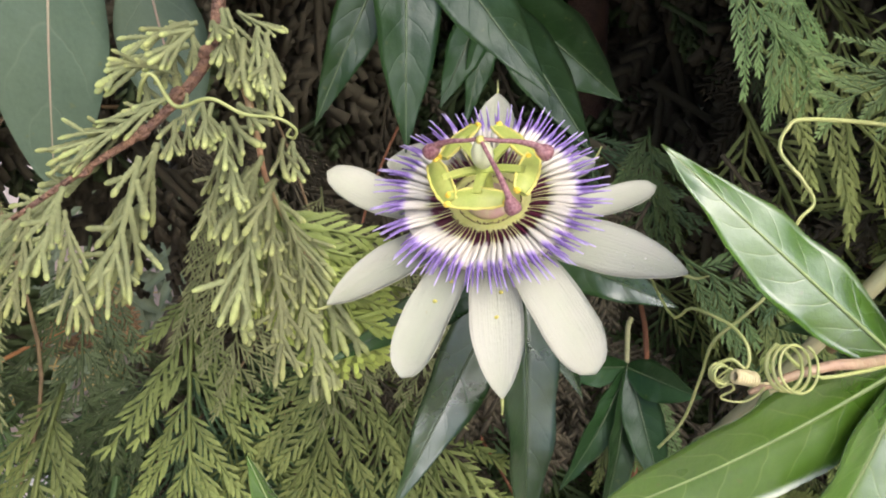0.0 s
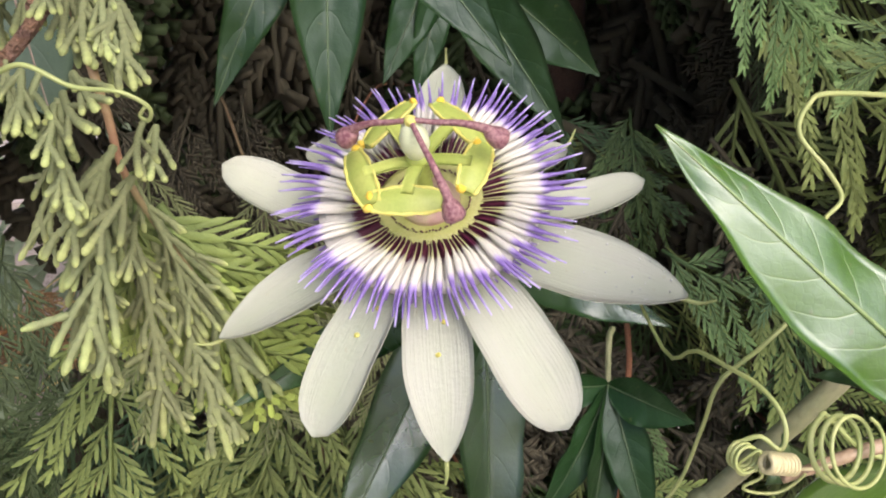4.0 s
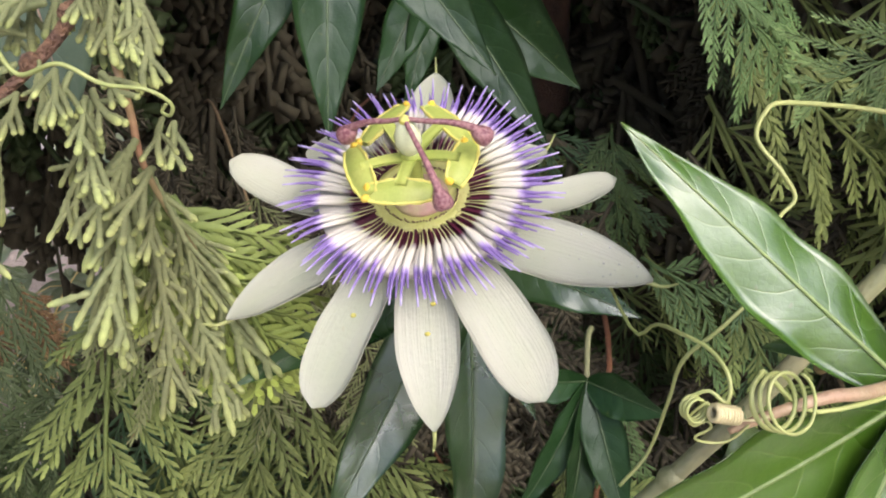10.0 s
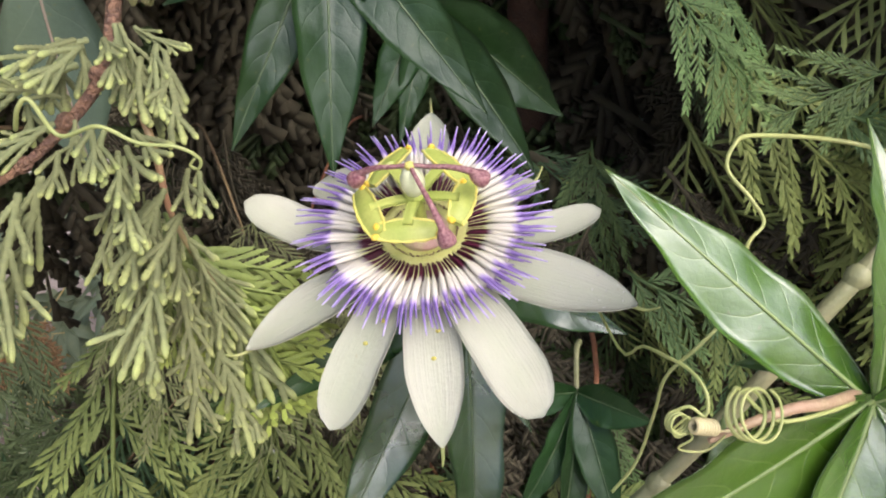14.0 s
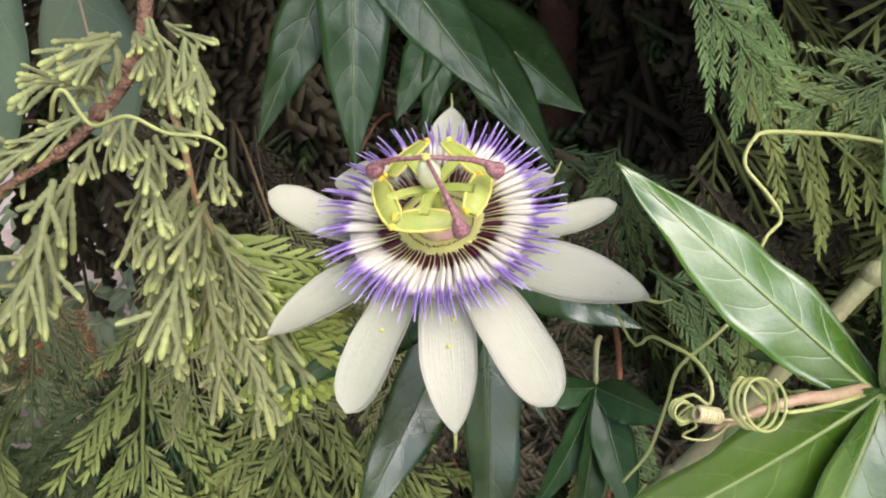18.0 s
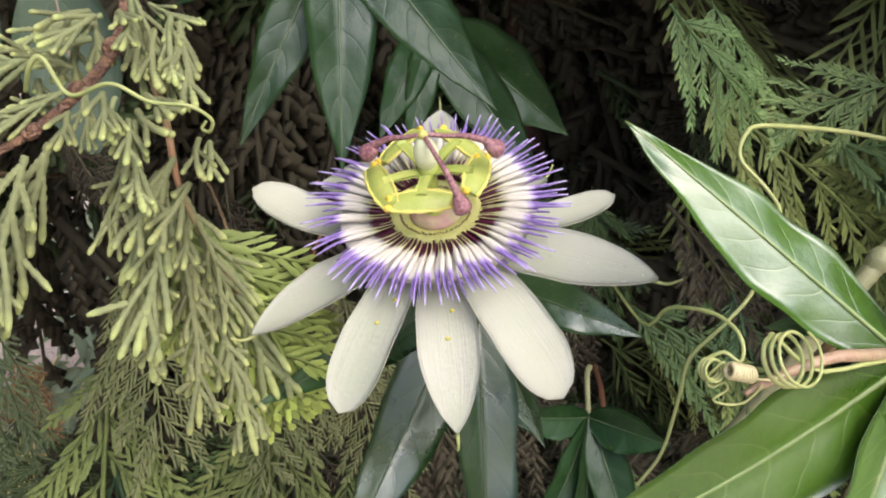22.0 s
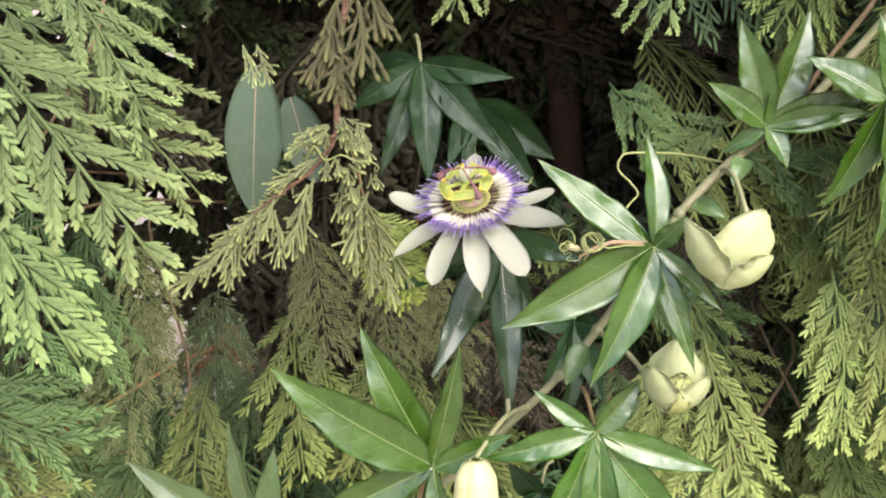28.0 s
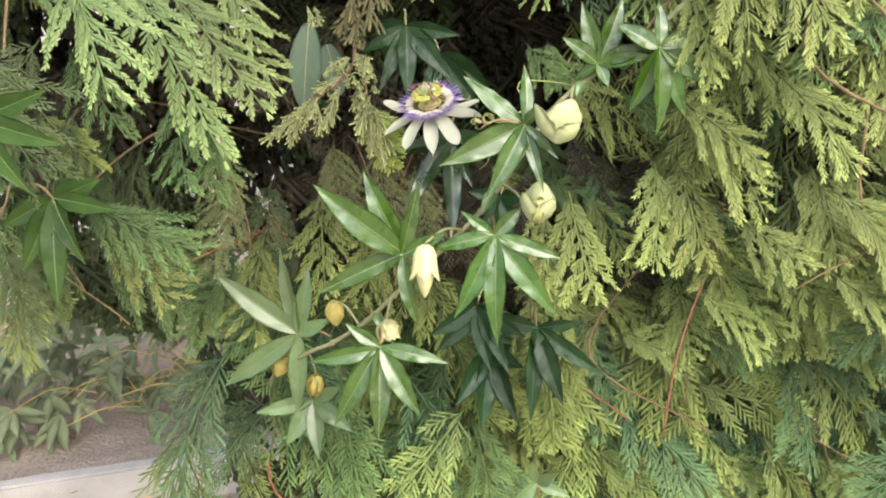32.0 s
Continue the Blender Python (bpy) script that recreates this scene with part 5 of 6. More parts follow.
palmate_leaf("green vine leaf under the flower, its shade put into the colour", leaf_under, (0.0399, 0.2250, 1.0130), (0.05, -0.81, 0.58), [
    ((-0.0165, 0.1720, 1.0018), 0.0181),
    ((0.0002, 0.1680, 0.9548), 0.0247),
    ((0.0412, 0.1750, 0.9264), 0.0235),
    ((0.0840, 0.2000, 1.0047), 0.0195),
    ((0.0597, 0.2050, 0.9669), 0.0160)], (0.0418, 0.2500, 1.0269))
palmate_leaf("green vine leaf deep behind the fresh leaves, coloured dark for shade", leaf_deep_shade, (0.0856, 0.2500, 0.9486), (0.05, -0.92, 0.3), [
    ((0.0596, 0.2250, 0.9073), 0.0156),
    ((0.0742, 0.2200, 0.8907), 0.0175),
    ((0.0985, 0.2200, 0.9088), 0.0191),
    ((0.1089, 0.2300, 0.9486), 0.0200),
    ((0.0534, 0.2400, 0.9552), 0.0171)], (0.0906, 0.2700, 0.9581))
palmate_leaf("vine leaf with long lobes near the ground, shade in its colour", leaf_deep_shade, (0.1179, 0.2150, 0.8224), (0.05, -0.92, 0.3), [
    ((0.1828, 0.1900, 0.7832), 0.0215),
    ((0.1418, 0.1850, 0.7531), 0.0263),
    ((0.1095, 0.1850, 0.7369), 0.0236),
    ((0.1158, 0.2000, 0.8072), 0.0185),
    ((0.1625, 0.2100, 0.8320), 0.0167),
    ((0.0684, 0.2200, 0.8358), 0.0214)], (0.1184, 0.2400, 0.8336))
palmate_leaf("vine leaf with spreading lobes, shade in its colour", leaf_deep_shade, (0.0589, 0.2250, 0.8428), (0.05, -0.92, 0.3), [
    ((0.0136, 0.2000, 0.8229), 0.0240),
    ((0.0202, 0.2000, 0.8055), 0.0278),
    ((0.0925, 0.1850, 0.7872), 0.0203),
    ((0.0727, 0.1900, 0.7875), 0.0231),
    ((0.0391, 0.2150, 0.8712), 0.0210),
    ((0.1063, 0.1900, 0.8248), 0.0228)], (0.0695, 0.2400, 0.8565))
palmate_leaf("vine leaf low in the foliage, coloured dark for shade", leaf_deep_shade, (0.0708, 0.2400, 0.7883), (0.05, -0.92, 0.3), [
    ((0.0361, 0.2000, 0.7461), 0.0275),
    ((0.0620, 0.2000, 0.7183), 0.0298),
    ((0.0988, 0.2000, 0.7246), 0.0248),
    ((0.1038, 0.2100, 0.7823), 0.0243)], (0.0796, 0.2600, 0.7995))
palmate_leaf("grey-green vine leaf low over the kerb", leaf_mid, (-0.1110, 0.2150, 0.7457), (0.05, -0.81, 0.58), [
    ((-0.1690, 0.2000, 0.7385), 0.0209),
    ((-0.1384, 0.1900, 0.7067), 0.0262),
    ((-0.1045, 0.1850, 0.6937), 0.0240),
    ((-0.0676, 0.1900, 0.7219), 0.0236),
    ((-0.0807, 0.2100, 0.7626), 0.0184)], (-0.1086, 0.2200, 0.7653))
palmate_leaf("green vine leaf at the open edge of the hedge, darkened in colour for shade", leaf_shade, (-0.2934, 0.0600, 1.0570), (0.1, -0.9, 0.3), [
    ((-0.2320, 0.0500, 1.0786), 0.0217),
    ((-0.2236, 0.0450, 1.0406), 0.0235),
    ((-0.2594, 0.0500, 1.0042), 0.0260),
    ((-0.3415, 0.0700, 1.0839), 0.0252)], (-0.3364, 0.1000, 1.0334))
palmate_leaf("green vine leaf hanging in the hedge, darkened in colour for shade", leaf_shade, (-0.3117, 0.1600, 0.9767), (0.1, -0.9, 0.3), [
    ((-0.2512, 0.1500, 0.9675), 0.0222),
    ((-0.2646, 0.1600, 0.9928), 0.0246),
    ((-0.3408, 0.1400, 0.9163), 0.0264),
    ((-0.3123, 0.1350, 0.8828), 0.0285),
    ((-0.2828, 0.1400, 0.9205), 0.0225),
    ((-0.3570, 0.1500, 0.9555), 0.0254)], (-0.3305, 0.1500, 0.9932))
palmate_leaf("small young leaf by the ground in front of the kerb", leaf_mid, (0.1144, 0.1600, 0.6844), (0.05, -0.81, 0.58), [
    ((0.0866, 0.1500, 0.6596), 0.0174),
    ((0.1324, 0.1500, 0.7020), 0.0149),
    ((0.1459, 0.1500, 0.6758), 0.0150),
    ((0.1085, 0.1500, 0.7161), 0.0114)], (0.1186, 0.1800, 0.6406))


# small heart-shaped stipules clasping the stem
for b, t, w in (((0.1025, 0.142, 1.0335), (0.0812, 0.138, 1.0362), 0.0085), ((0.1555, 0.174, 1.0605), (0.1475, 0.163, 1.0500), 0.014), ((0.079, 0.168, 0.971), (0.068, 0.158, 0.954), 0.015), ((0.0985, 0.166, 0.998), (0.088, 0.152, 1.0005), 0.012), ((0.132, 0.17, 1.041), (0.1435, 0.158, 1.0365), 0.013), ((-0.03, 0.168, 0.862), (-0.026, 0.157, 0.848), 0.013)):
    v, f, uv = blade(b, t, w, (-0.2, -0.8, 0.55), ovate, 0.3, 0.15, 0.0, 0.02, 0.0005, 10, 6, 0.2)
    part("stipule", mesh_from("stipule", v, f, leaf_mid, uv), vine)

# two broad plain leaves behind the cypress branch
for b, t, w in (((-0.0790, 0.203, 1.1165), (-0.0875, 0.19, 1.0440), 0.0285), ((-0.070, 0.228, 1.098), (-0.0570, 0.208, 1.0540), 0.024)):
    big = thing("broad_leaf", b, "broad dull grey-green leaf hanging in the hedge", "leaf", "broad leaves behind the branch")
    v, f, uv = blade(b, t, w, (0.15, -0.9, 0.3), egg, 0.12, 0.03, 0, 0.006, 0.0006, 18, 8, 0.0, 0.2, 0.01, 0.0)
    lobe = part("blade", mesh_from("blade", v, f, leaf_grey, uv), big)
    v2, f2 = tube_data([vec(v[i * 9 + 4]) for i in range(19)], np.linspace(0.0005, 0.00015, 19), 5)
    part("midrib", mesh_from("midrib", v2, f2, vein_pink), lobe)


def tendril(label, points, radius, n=60, material=tendril_mat):
    ob = new("tendril", tube("tendril", points, [radius, radius * 0.6], material, 7, n))
    return tagged(ob, label, "tendril", "tendrils of the vine")


def coil_points(start, axis, radius, turns, pitch, lead, per=12, grow=0.0):
    m = frame_of(start, axis, (0.2, 0.1, 1))
    pts = [Vector(p) for p in lead]
    for i in range(int(turns * per)):
        w = 2 * math.pi * i / per
        r = radius * (1 + grow * i / (turns * per))
        pts.append(m @ Vector((r * math.cos(w), r * math.sin(w), pitch * i / per)))
    return pts


tendril("thin curling yellow-green tendril reaching from the stem", [(0.152, 0.192, 1.056), (0.1326, 0.2, 1.0598), (0.1081, 0.198, 1.0621), (0.1022, 0.196, 1.0603), (0.1007, 0.194, 1.0547), (0.106, 0.19, 1.0484), (0.1093, 0.188, 1.043), (0.105, 0.185, 1.0393),
                                                            (0.0985, 0.175, 1.036), (0.0931, 0.165, 1.032), (0.0853, 0.16, 1.0265), (0.0778, 0.158, 1.0198), (0.0764, 0.158, 1.0099), (0.0729, 0.155, 0.9991), (0.0662, 0.15, 0.9947)], 0.0006, 110)
tendril("fine tendril looping from behind the petals into a small coil", coil_points((0.0628, 0.1195, 1.0383), (0.25, -0.9, 0.25), 0.0016, 3, 0.0007,
        [(0.0625, 0.17, 1.034), (0.064, 0.15, 1.0316), (0.064, 0.14, 1.0392), (0.0644, 0.13, 1.0435), (0.0662, 0.125, 1.0444), (0.0674, 0.121, 1.0436), (0.0677, 0.119, 1.0416), (0.0671, 0.1185, 1.0398), (0.0650, 0.1195, 1.0410)])
        + [Vector(p) for p in ((0.0627, 0.119, 1.037), (0.0636, 0.119, 1.0354), (0.0654, 0.119, 1.0362), (0.0661, 0.119, 1.0349), (0.0641, 0.119, 1.0333), (0.066, 0.119, 1.0324), (0.0686, 0.119, 1.0324), (0.0703, 0.119, 1.0337), (0.0715, 0.119, 1.0355))], 0.00032, 180)
tendril("soft green tendril curled round a cypress twig", [(-0.0497, 0.163, 1.0743), (-0.0469, 0.16, 1.079), (-0.0446, 0.16, 1.0804), (-0.0409, 0.16, 1.074), (-0.033, 0.158, 1.0762), (-0.0266, 0.158, 1.0731), (-0.0198, 0.158, 1.0723), (-0.0164, 0.159, 1.0698), (-0.0171, 0.16, 1.0675), (-0.0187, 0.161, 1.0678), (-0.0178, 0.161, 1.0692)], 0.00048, 80, tendril_dull)
tendril("pale tendril wound in three wide rings", coil_points((0.0738, 0.1195, 1.0392), (0.4, -0.75, 0.5), 0.0038, 3, 0.0015, [(0.0990, 0.128, 1.0345), (0.0897, 0.122, 1.0370), (0.0800, 0.120, 1.0372)], 16, 0.1), 0.00038, 140)
tendril("cream tendril rolled into a tight spool", coil_points((0.0648, 0.1168, 1.0394), (0.0054, 0.0016, -0.0020), 0.00105, 8, 0.0006, [], 12, 0.12) + [Vector((0.0712, 0.1185, 1.0362)), Vector((0.077, 0.120, 1.0375))], 0.00036, 150, tendril_cream)
ob = new("bud_stalk", tube("bud_stalk", [(0.0694, 0.12, 1.0335), (0.0725, 0.12, 1.0352), (0.077, 0.12, 1.0375), (0.0835, 0.121, 1.0389), (0.0897, 0.123, 1.0380), (0.1004, 0.13, 1.0345)], [0.0005, 0.0008, 0.0010, 0.0011], stem_pink, 9, 30))
tagged(ob, "short tapering pinkish-tan shoot carrying the coils", "stalk", "bud stalks")


# ---- the open flower ----
C = Vector((0.0253, 0.1765, 1.0455))
AXIS = Vector((-0.14, -0.43, 0.885)).normalized()
FM = frame_of(C, AXIS)
CM = FM @ Matrix.Translation((0.0002, 0.0011, 0.0016))
flower = thing("passion_flower", C, "open white passion flower with violet-tipped filaments and green anthers", "flower")
TEPALS = [((-0.0161, 0.19, 1.0493), 0.0112, 0, -0.13), ((-0.0142, 0.1675, 1.0233), 0.0118, 1, 0.04), ((0.0046, 0.1518, 1.013), 0.0116, 0, 0.07), ((0.0282, 0.15, 1.0086), 0.0128, 1, 0.06), ((0.0493, 0.15, 1.0159), 0.0136, 0, 0.07),
          ((0.0687, 0.1571, 1.0382), 0.0150, 1, 0.0), ((0.0675, 0.185, 1.0482), 0.0088, 0, -0.1), ((0.0288, 0.218, 1.0632), 0.0112, 1, 0.05), ((0.056, 0.211, 1.0466), 0.0135, 1, 0.05), ((0.0005, 0.211, 1.0475), 0.0135, 0, 0.05)]
for tip, width, sepal, rise in TEPALS:
    d = Vector(tip) - C
    flat = (d - AXIS * d.dot(AXIS)).normalized()
    root = C + flat * 0.007 - AXIS * (0.004 if sepal else 0.0028)
    v, f, uv = blade(root, tip, width, AXIS - 0.1 * flat, petal_outline if sepal else blunt, 0.0, rise, 0.0, 0.004, 0.0009, 26, 8, 0.2, 0.04, 0.008, 0.004)
    tepal = part("sepal" if sepal else "petal", mesh_from("tepal", v, f, petal_mat, uv), flower)
    if width == 0.0150:
        drops = np.random.default_rng(8)
        dv, df = [], []
        for _ in range(46):
            p = vec(v[int(drops.integers(9, 25)) * 9 + int(drops.integers(1, 8))]) + drops.normal(0, 0.0004, 3)
            ball, faces = tube_data([p + vec(AXIS) * h for h in (-0.0003, -0.0001, 0.0001, 0.0002)], drops.uniform(0.4, 1.0) * np.array([0.00014, 0.0002, 0.00016, 0.00006]), 6, len(dv))
            dv.extend(ball)
            df.extend(faces)
        tagged(part("dew", mesh_from("dew", dv, df, dew_mat), tepal, "tiny dew drops, coloured white for their glint"), kind="stuff")
    for spot in range(2 if width in (0.0128, 0.0116) else 0):
        p = Vector(v[(9 + 4 * spot) * 9 + 3 + spot]) + AXIS * 0.0001
        part("pollen_fleck", lathe("pollen_fleck", [(0.0003, -0.0001), (0.0006, 0.0), (0.0003, 0.0002)], anther_edge, frame_of(p, AXIS), 7), tepal, "yellow pollen fleck")
    if sepal:
        t = Vector(tip)
        part("awn", tube("awn", [t - flat * 0.001 - AXIS * 0.001, t + flat * 0.002 - AXIS * 0.001, t + flat * 0.0045 + AXIS * 0.0012], [0.0005, 0.0002], tendril_mat, 6, 8), tepal)


def filament_mesh(length, lift, radius, row):
    """One corona filament from the disc outward: pale or maroon foot, white middle, thin violet tip."""
    n = 12
    line = [(0.0098 + (length - 0.0098) * s, 0.0003 * math.sin(7 * s), lift * math.sin(1.9 * s) - 0.001 * s) for s in np.linspace(0, 1, n)]
    rad = radius * np.array([0.8, 0.85, 0.95, 1.15, 1.5, 1.7, 1.5, 1.1, 0.72, 0.62, 0.55, 0.35] if row else [0.2, 0.22, 0.3, 0.8, 1.6, 1.75, 1.55, 1.15, 0.74, 0.62, 0.55, 0.35])
    v, f = tube_data(line, rad, 6)
    return mesh_from("filament", v, f, filament_mats[row], [((line[i // 6][0] - 0.0098) / (0.0276 - 0.0098), 0.0) for i in range(len(v))])


corona = part("corona", lathe("corona", [(0.0092, -0.0022), (0.0150, -0.0018), (0.0147, -0.0001), (0.0118, -0.0003), (0.0097, -0.0004)], filament_dark, CM, 48, True), flower, "dark maroon ring carrying the filaments")
# added ring in place of lower filament rows, whitening the shadowed gaps
part("corona_floor", lathe("corona_floor", [(0.0145, -0.0014), (0.0208, -0.0010), (0.0207, 0.0010), (0.0172, 0.0009), (0.0147, 0.0003)], filament_white, CM, 48, True), flower, "added cream ring that lightens the shaded gaps between filaments")
KINDS = [[filament_mesh(0.0286, 0.0018, 0.00041, 0), filament_mesh(0.0278, 0.0022, 0.00038, 0), filament_mesh(0.0292, 0.0014, 0.00040, 0)],
         [filament_mesh(0.0258, 0.0016, 0.00040, 1), filament_mesh(0.0246, 0.0022, 0.00042, 1), filament_mesh(0.0270, 0.0012, 0.00038, 1)]]
fr = np.random.default_rng(2)
UNDER = [filament_mesh(0.0222, 0.0006, 0.00046, 1), filament_mesh(0.0208, 0.0009, 0.00048, 1)]
for i in range(110):
    ob = new("filament", UNDER[i % 2])
    ob.parent = corona
    ob.matrix_basis = CM @ pose(0, 0, -0.0006, 0, 0, 360 * (i + fr.uniform(-0.2, 0.2)) / 110)
for i in range(156):
    row = i % 2
    w = 2 * math.pi * (i + fr.uniform(-0.4, 0.4)) / 156
    back = max(0.0, math.sin(w))
    m = CM @ pose(0, 0, 0.0005 - 0.0007 * row, 0, 0, math.degrees(w)) @ pose(0, 0, 0, 0, -fr.normal((0.8 if row else 2.0) + 7 * back, 1.6), fr.normal(0, 1.1))
    ob = new("filament", KINDS[row][int(fr.integers(3))])
    ob.parent = corona
    ob.matrix_basis = m
part("disc", lathe("disc", [(0.0020, -0.0035), (0.0098, -0.003), (0.0103, -0.0006), (0.0099, 0.0003), (0.0088, 0.0002), (0.0079, -0.0001), (0.0068, -0.0004), (0.0054, -0.0008), (0.0030, -0.0012)], disc_green, CM, 48), flower, "yellow-green nectar disc")
fringe = part("fringe", lathe("fringe", [(0.0078, -0.0004), (0.0079, 0.0000), (0.0075, 0.0000), (0.0074, -0.0004)], disc_green, CM, 48, True), flower, "thin ring of dark beads")
bead_mesh = lathe("bead", [(0.00006, -0.00016), (0.0002, -0.00004), (0.0002, 0.00008), (0.00007, 0.00018)], filament_dark, Matrix(), 6)
for k in range(84):
    w = 2 * math.pi * (k + fr.uniform(-0.3, 0.3)) / 84
    rr = 0.0076 + fr.normal(0, 0.00012)
    part("bead", bead_mesh, fringe, "", CM @ pose(rr * math.cos(w), rr * math.sin(w), 0.0001))
part("operculum", lathe("operculum", [(0.0058, -0.0010), (0.0055, 0.0001), (0.0044, 0.0008), (0.0026, 0.0011), (0.0020, 0.0008)], cup_cream, CM, 32), flower, "cream dome blushed pink")
part("column", lathe("column", [(0.0026, 0.0010), (0.0019, 0.003), (0.0016, 0.006), (0.0016, 0.0125), (0.0022, 0.0146), (0.0012, 0.0152)], anther_green, FM, 16), flower, "green central column")
# five flat stamens, each with a hinged tablet of an anther
for ax, ay, bx, by in ((-8.4, -8.2, 4.4, -9.4), (7.9, -7.9, 11.6, 3.4), (11.0, 3.0, 3.2, 14.6), (-1.8, 15.6, -9.8, 5.4), (-12.2, 4.0, -7.8, -9.0)):
    a, b = Vector((ax, ay, 13.2)) * 0.001, Vector((bx, by, 13.2)) * 0.001
    mid = (a + b) / 2
    d = Vector((mid.x, mid.y, 0)).normalized()
    t = (b - a).normalized()
    fv, ff, fuv = blade(FM @ (d * 0.0006 + Vector((0, 0, 0.0138))), FM @ (mid - d * 0.0006 + Vector((0, 0, 0.0012))), 0.0027, FM.to_3x3() @ Vector((0, 0, 1)), lambda u: 1 - 0.12 * u, 0.0, 0.05, 0.0, 0.0, 0.0009, 8, 4, -0.25, 0.0, 0.0, 0.0)
    stamen = part("stamen", mesh_from("stamen", fv, ff, anther_green, fuv), flower, "flat green stamen")
    up = FM.to_3x3() @ (d * 0.35 + Vector((0, 0, 0.93)))
    bv, bf, buv = blade(FM @ a, FM @ b, 0.0049, up, lambda u: max(0.3, math.sin(math.pi * (0.08 + 0.84 * u)) ** 0.4), 0.0, 0.06, 0, 0.006, 0.0013, 14, 6, -0.3, 0.0, 0.02, 0.0)
    anther = part("anther", mesh_from("anther", bv, bf, anther_green, buv), stamen, "pale green anther edged with yellow pollen")
    for edge in (0, 6):
        v2, f2 = tube_data([vec(bv[i * 7 + edge]) for i in range(15)], 0.00034 + 0.0001 * np.sin(np.arange(15) * 1.9), 6)
        part("pollen_edge", mesh_from("pollen_edge", v2, f2, anther_edge), anther, "yellow pollen edge")
    for end in (0, 14):
        part("pollen", lathe("pollen", [(0.0002, -0.0006), (0.0008, -0.0002), (0.0009, 0.0003), (0.0003, 0.0007)], pollen_mat, frame_of(Vector(bv[end * 7 + (5 if end else 1)]), FM.to_3x3() @ t), 8), anther, "orange-yellow pollen clump")
part("ovary", lathe("ovary", [(0.0012, 0.0144), (0.0019, 0.0152), (0.0025, 0.0170), (0.0025, 0.0190), (0.0017, 0.0212), (0.0008, 0.0222)], ovary_mat, FM, 20), flower, "pale green egg-shaped ovary")
part("style_joint", lathe("style_joint", [(0.0004, 0.0216), (0.0010, 0.0220), (0.0011, 0.0227), (0.0005, 0.0233)], anther_edge, FM, 12), flower, "pale yellow knob joining the styles")
for sx, sy, sz in ((-11.0, 2.1, 19.0), (13.3, -1.4, 19.0), (5.7, -13.5, 16.0)):
    end = Vector((sx, sy, sz)) * 0.001
    d = Vector((sx, sy, 0)).normalized()
    top = Vector((0, 0, 0.0227))
    pts = [FM @ top, FM @ (end * 0.3 + top * 0.7 + Vector((0, 0, 0.0004))), FM @ (end * 0.62 + top * 0.38 + Vector((0, 0, 0.0012))), FM @ (end * 0.9 + top * 0.1 + Vector((0, 0, 0.0009))), FM @ end]
    arm = part("style", tube("style", pts, [0.00045, 0.0005, 0.0006, 0.0008, 0.0010], style_mat, 9, 20), flower, "speckled purple style")
    part("stigma", lathe("stigma", [(0.0008, -0.0022), (0.0013, -0.0014), (0.0017, -0.0004), (0.0019, 0.0006), (0.0017, 0.0014), (0.0009, 0.0019)], style_mat, frame_of(FM @ (end + d * 0.0004 - Vector((0, 0, 0.0006))), FM.to_3x3() @ (d * 0.75 - Vector((0, 0, 0.65)))), 14), arm, "purple knob-shaped stigma")
part("flower_stalk", tube("flower_stalk", [tuple(C - AXIS * 0.003), tuple(C - AXIS * 0.012 + Vector((0.004, 0.004, 0))), (0.034, 0.236, 1.012), (0.04, 0.243, 0.965), (0.0392, 0.169, 0.9271)], [0.0028, 0.0016, 0.0013], stem_tan, 10, 20), flower)


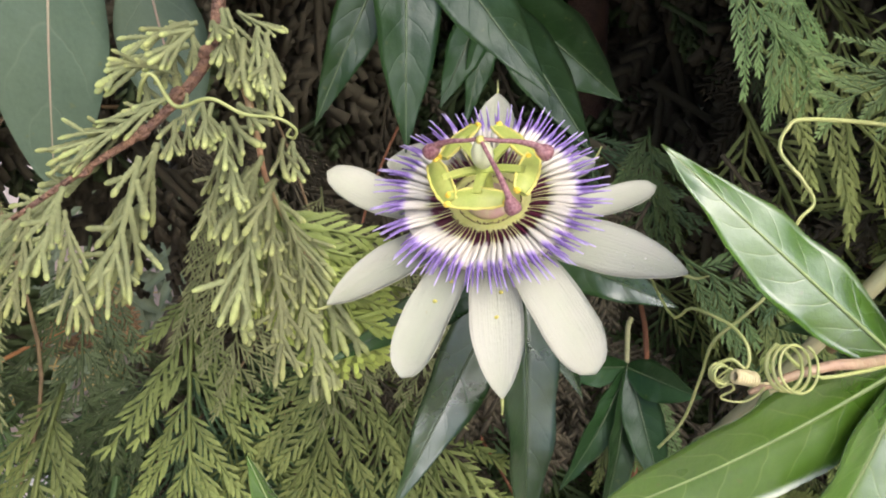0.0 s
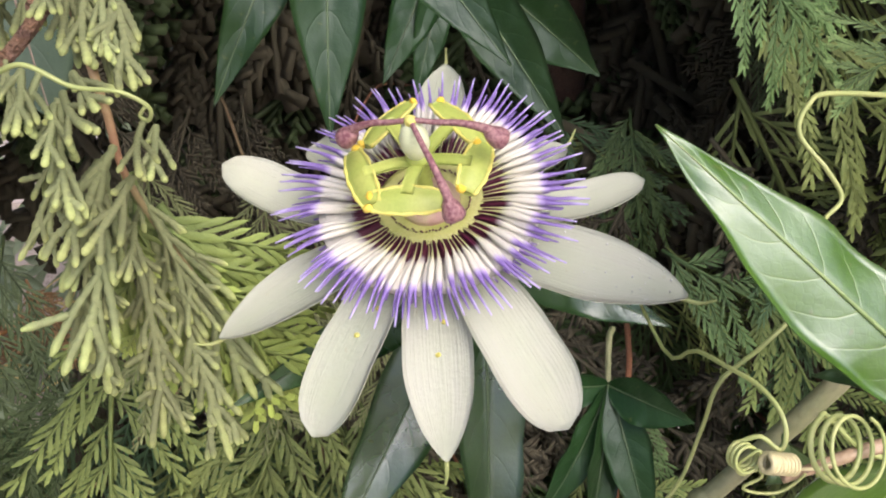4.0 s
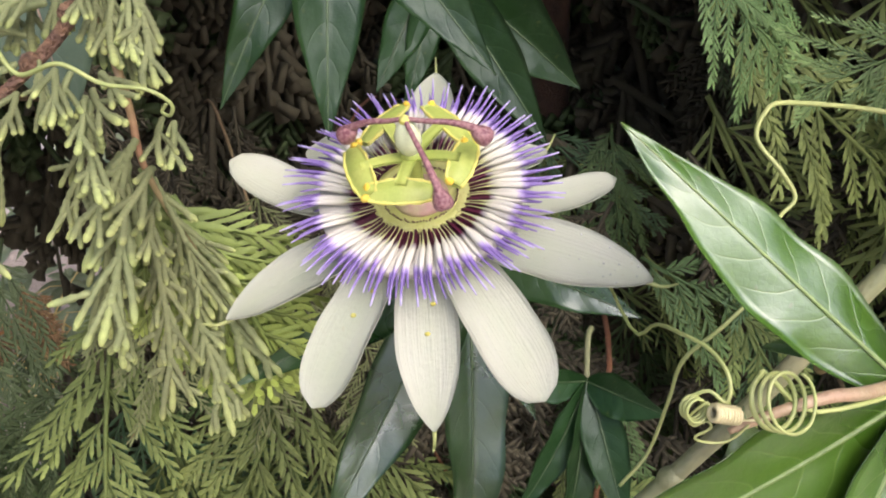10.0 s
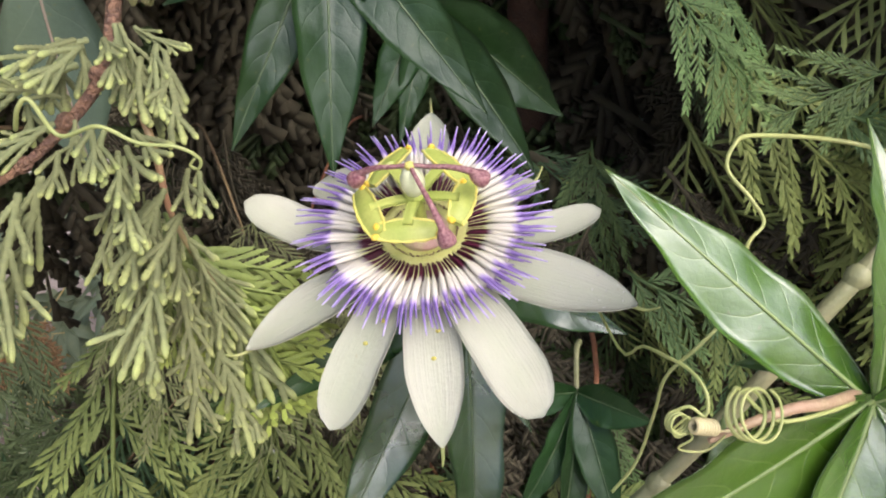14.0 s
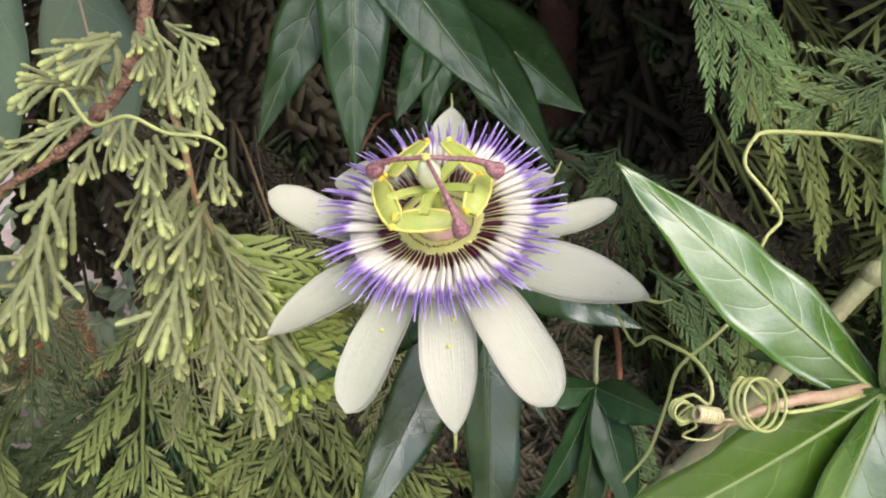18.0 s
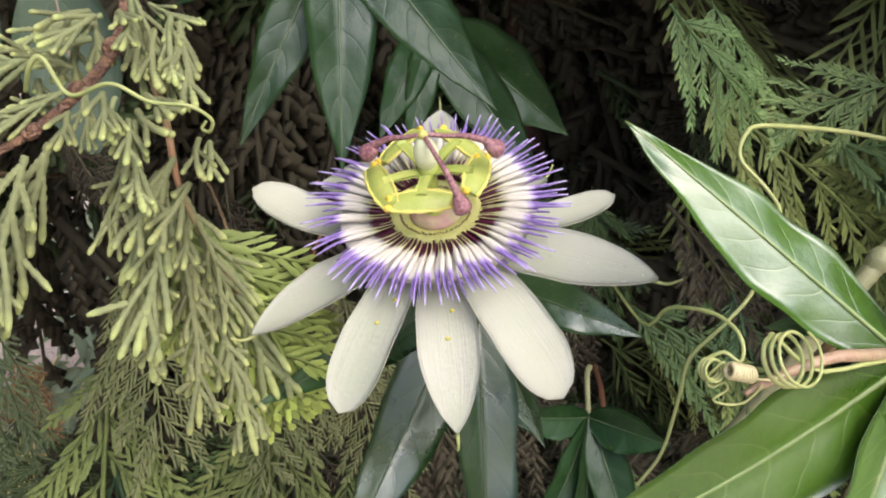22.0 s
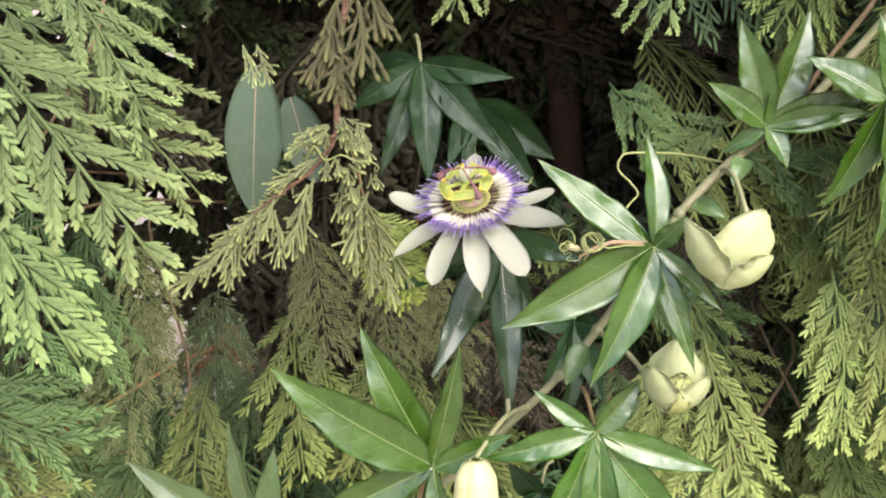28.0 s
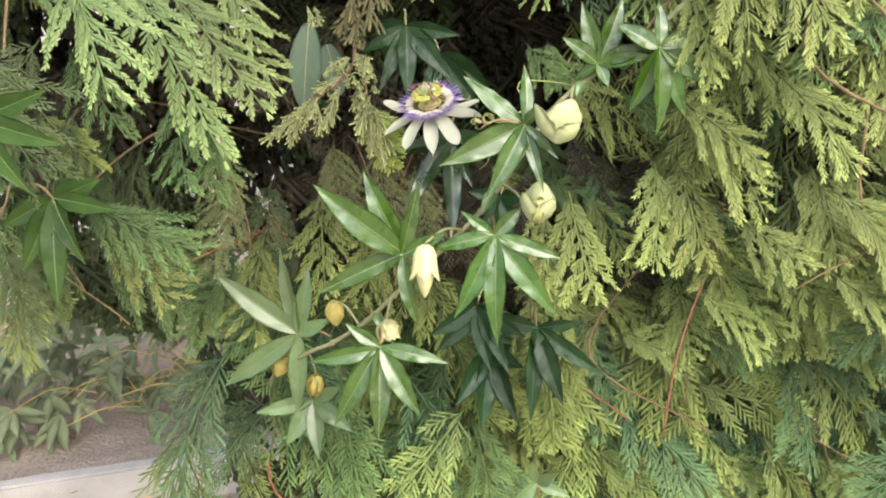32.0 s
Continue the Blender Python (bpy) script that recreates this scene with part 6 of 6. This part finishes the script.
# ---- buds ----
def bud(label, base, tip, radius, material, bracts, open_tips=0.0, wrap=0.68, flare=1.4, broad=2.0, husk=bract_mat, group="buds of the vine", bell=False, core=0.0):
    """A closed or half-open bud: five overlapping sepals with pointed tips, bracts at its foot, and a stalk."""
    b, t = Vector(base), Vector(tip)
    axis = (t - b).normalized()
    ln = (t - b).length
    ob = thing("flower_bud", b, label, "flower bud", group)
    m = frame_of(b, axis, (0.3, -0.9, 0.1))
    for k in range(5):
        w = 2 * math.pi * k / 5 + 0.3
        d = m.to_3x3() @ Vector((math.cos(w), math.sin(w), 0))
        tw = m.to_3x3() @ Vector((-math.sin(w), math.cos(w), 0))
        nu, nv = 14, 6
        verts, faces, uvs = [], [], []
        for layer in (0, 1):
            for i in range(nu + 1):
                u = i / nu
                rr = radius * (max(0.06, math.sin(math.pi * min(1.0, 0.12 + 0.86 * u))) ** 0.6 - 0.12 * layer) * (1 + open_tips * u * u)
                half = 0.85 * (1 - u ** 5) + 0.02
                if bell:
                    rr = radius * (0.3 + 0.62 * min(1, u / 0.3) ** 0.5 + 0.3 * u ** 3 - 0.1 * layer)
                    half = 0.8 * (1 - max(0, (u - 0.6) / 0.4) ** 1.8) + 0.02
                for j in range(nv + 1):
                    v = (2 * j / nv - 1)
                    a = v * half
                    keel = 1.10 - 0.16 * abs(v) + 0.03 * (k % 2)
                    p = b + axis * (ln * u * (1 - 0.04 * abs(v))) + (d * math.cos(a) + tw * math.sin(a)) * rr * keel
                    verts.append(tuple(p))
                    uvs.append((u, 0.5 + 0.5 * v))
        wv = nv + 1
        size = (nu + 1) * wv
        for i in range(nu):
            for j in range(nv):
                q = (i * wv + j, i * wv + j + 1, (i + 1) * wv + j + 1, (i + 1) * wv + j)
                faces.append(q)
                faces.append(tuple(size + a for a in reversed(q)))
        for line in ([i * wv for i in range(nu + 1)], [i * wv + nv for i in range(nu + 1)], list(range(wv)), [nu * wv + j for j in range(wv)]):
            for a, c in zip(line, line[1:]):
                faces.append((a, c, size + c, size + a))
        part("sepal", mesh_from("sepal", verts, faces, material, uvs), ob)
    if core:
        rows = [(radius * 0.78 * max(0.05, math.sin(math.pi * (0.12 + 0.87 * u)) ** 0.75), core * u) for u in np.linspace(0.05, 1, 16)]
        part("inner_bud", lathe("inner_bud", rows, material, m, 20), ob, "creamy closed inner sepals")
    for k in range(bracts):
        w = 2 * math.pi * k / bracts + 1.9
        d = m.to_3x3() @ Vector((math.cos(w), math.sin(w), 0))
        root = b - axis * 0.002
        end = b + axis * ln * wrap + d * radius * flare
        v, f, uv = blade(root, end, radius * broad, d, egg, 0.0, 0.3 if wrap > 0.9 else 0.18, 0.0, 0.03, 0.0006, 14, 8, -0.55)
        part("bract", mesh_from("bract", v, f, husk, uv), ob, "pale papery bract")
    return ob


def cup_bud(label, root, tips, body, inner=0.0):
    """A half-open hanging bud: broad pointed bracts rise from one foot and wrap a pleated body."""
    ob = thing("flower_bud", root, label, "flower bud", "buds of the vine")
    mid = sum((vec(t) for t, w in tips), vec((0, 0, 0))) / len(tips)
    core = mid + unit(vec(body) - vec(root)) * 0.002
    for tip, width in tips:
        out = vec(tip) - core + vec((0, -0.008, 0.004))
        v, f, uv = blade(root, tip, width, unit(out), egg, 0.22, 0.16, -0.03, 0.03, 0.0007, 16, 8, -0.75, 0.1)
        part("bract", mesh_from("bract", v, f, bract_mat, uv), ob, "pale papery keeled bract")
    axis = vec(body) - vec(root)
    m = frame_of(root, axis, (0.3, -0.9, 0.1))
    for k in range(5):
        w = 2 * math.pi * k / 5 + 0.4
        d = vec(m.to_3x3() @ Vector((math.cos(w), math.sin(w), 0)))
        v, f, uv = blade(vec(root) + axis * 0.03, vec(root) + axis * 0.8 + d * inner, np.linalg.norm(axis) * 0.5, d, egg, 0.0, 0.26, 0.0, 0.012, 0.0007, 14, 8, -0.45)
        part("sepal", mesh_from("sepal", v, f, bud_mat, uv), ob)
    return ob


cup_bud("large pale yellow-green bud with pointed keeled bracts", (0.1262, 0.105, 1.0215), [((0.1100, 0.1085, 1.0515), 0.022), ((0.1380, 0.104, 1.0545), 0.030), ((0.1430, 0.104, 1.0355), 0.026)], (0.1330, 0.108, 1.0460))
cup_bud("yellow-green bud opening in ragged pointed tips", (0.1115, 0.127, 0.9535), [((0.1018, 0.123, 0.9805), 0.021), ((0.1155, 0.134, 0.9875), 0.027), ((0.1262, 0.121, 0.9750), 0.022)], (0.1165, 0.121, 0.9810), 0.002)
bud("pale creamy hanging bud with flared bract tips", (0.0216, 0.1165, 0.9405), (0.0203, 0.112, 0.9115), 0.0098, young_mat, 0, bell=True, core=0.0445)
bud("small spent yellow bud closing", (-0.0747, 0.19, 0.8633), (-0.0744, 0.185, 0.8435), 0.0085, spent_mat, 3, 0.0, 1.12, 0.25, 2.0, spent_mat)
bud("small cream bud with spreading papery bracts", (-0.0214, 0.16, 0.8557), (-0.0172, 0.155, 0.838), 0.0075, young_mat, 3, 0.3, 0.95, 1.4, 1.8, young_mat, bell=True)
bud("withered yellow bud half hidden by a leaf", (-0.1369, 0.22, 0.7938), (-0.1468, 0.215, 0.7767), 0.0082, spent_mat, 3, 0.2, 1.15, 0.5, 2.0, spent_mat)
bud("withered yellow bud hanging under a leaf", (-0.1047, 0.21, 0.7762), (-0.1085, 0.205, 0.7553), 0.008, spent_mat, 2, 0.0, 1.12, 0.3, 2.2, spent_mat)
# depth picked so the bud enters the camera's view only briefly
bud("yellow-green bud hung before the hedge, placed to fit the camera's view", (0.123, -0.098, 1.167), (0.121, -0.105, 1.139), 0.0095, bud_mat, 3, 0.0, 1.0, 0.8, 2.6)
# the first stalk is made up, tying that bud to the unseen overhang
for a, b in (((0.123, -0.098, 1.167), (0.17, 0.2, 1.27)), ((0.1375, 0.119, 1.049), (0.147, 0.178, 1.0551)), ((0.1115, 0.129, 0.954), (0.0856, 0.17, 0.9778)), ((0.0216, 0.1165, 0.9415), (0.05, 0.168, 0.938)),
             ((-0.0747, 0.19, 0.8633), (-0.05, 0.172, 0.848)), ((-0.0214, 0.16, 0.8557), (-0.0145, 0.166, 0.8775)), ((-0.1369, 0.22, 0.7938), (-0.12, 0.2, 0.80)), ((-0.1047, 0.21, 0.7762), (-0.1053, 0.19, 0.8103))):
    mid = (vec(a) + vec(b)) / 2 + vec((0, 0, 0.006))
    ob = new("bud_stalk", tube("bud_stalk", [a, mid, b], [0.0011, 0.0013], stem_tan, 7, 12))
    tagged(ob, "slender pale green stalk of a bud", "stalk", "bud stalks")
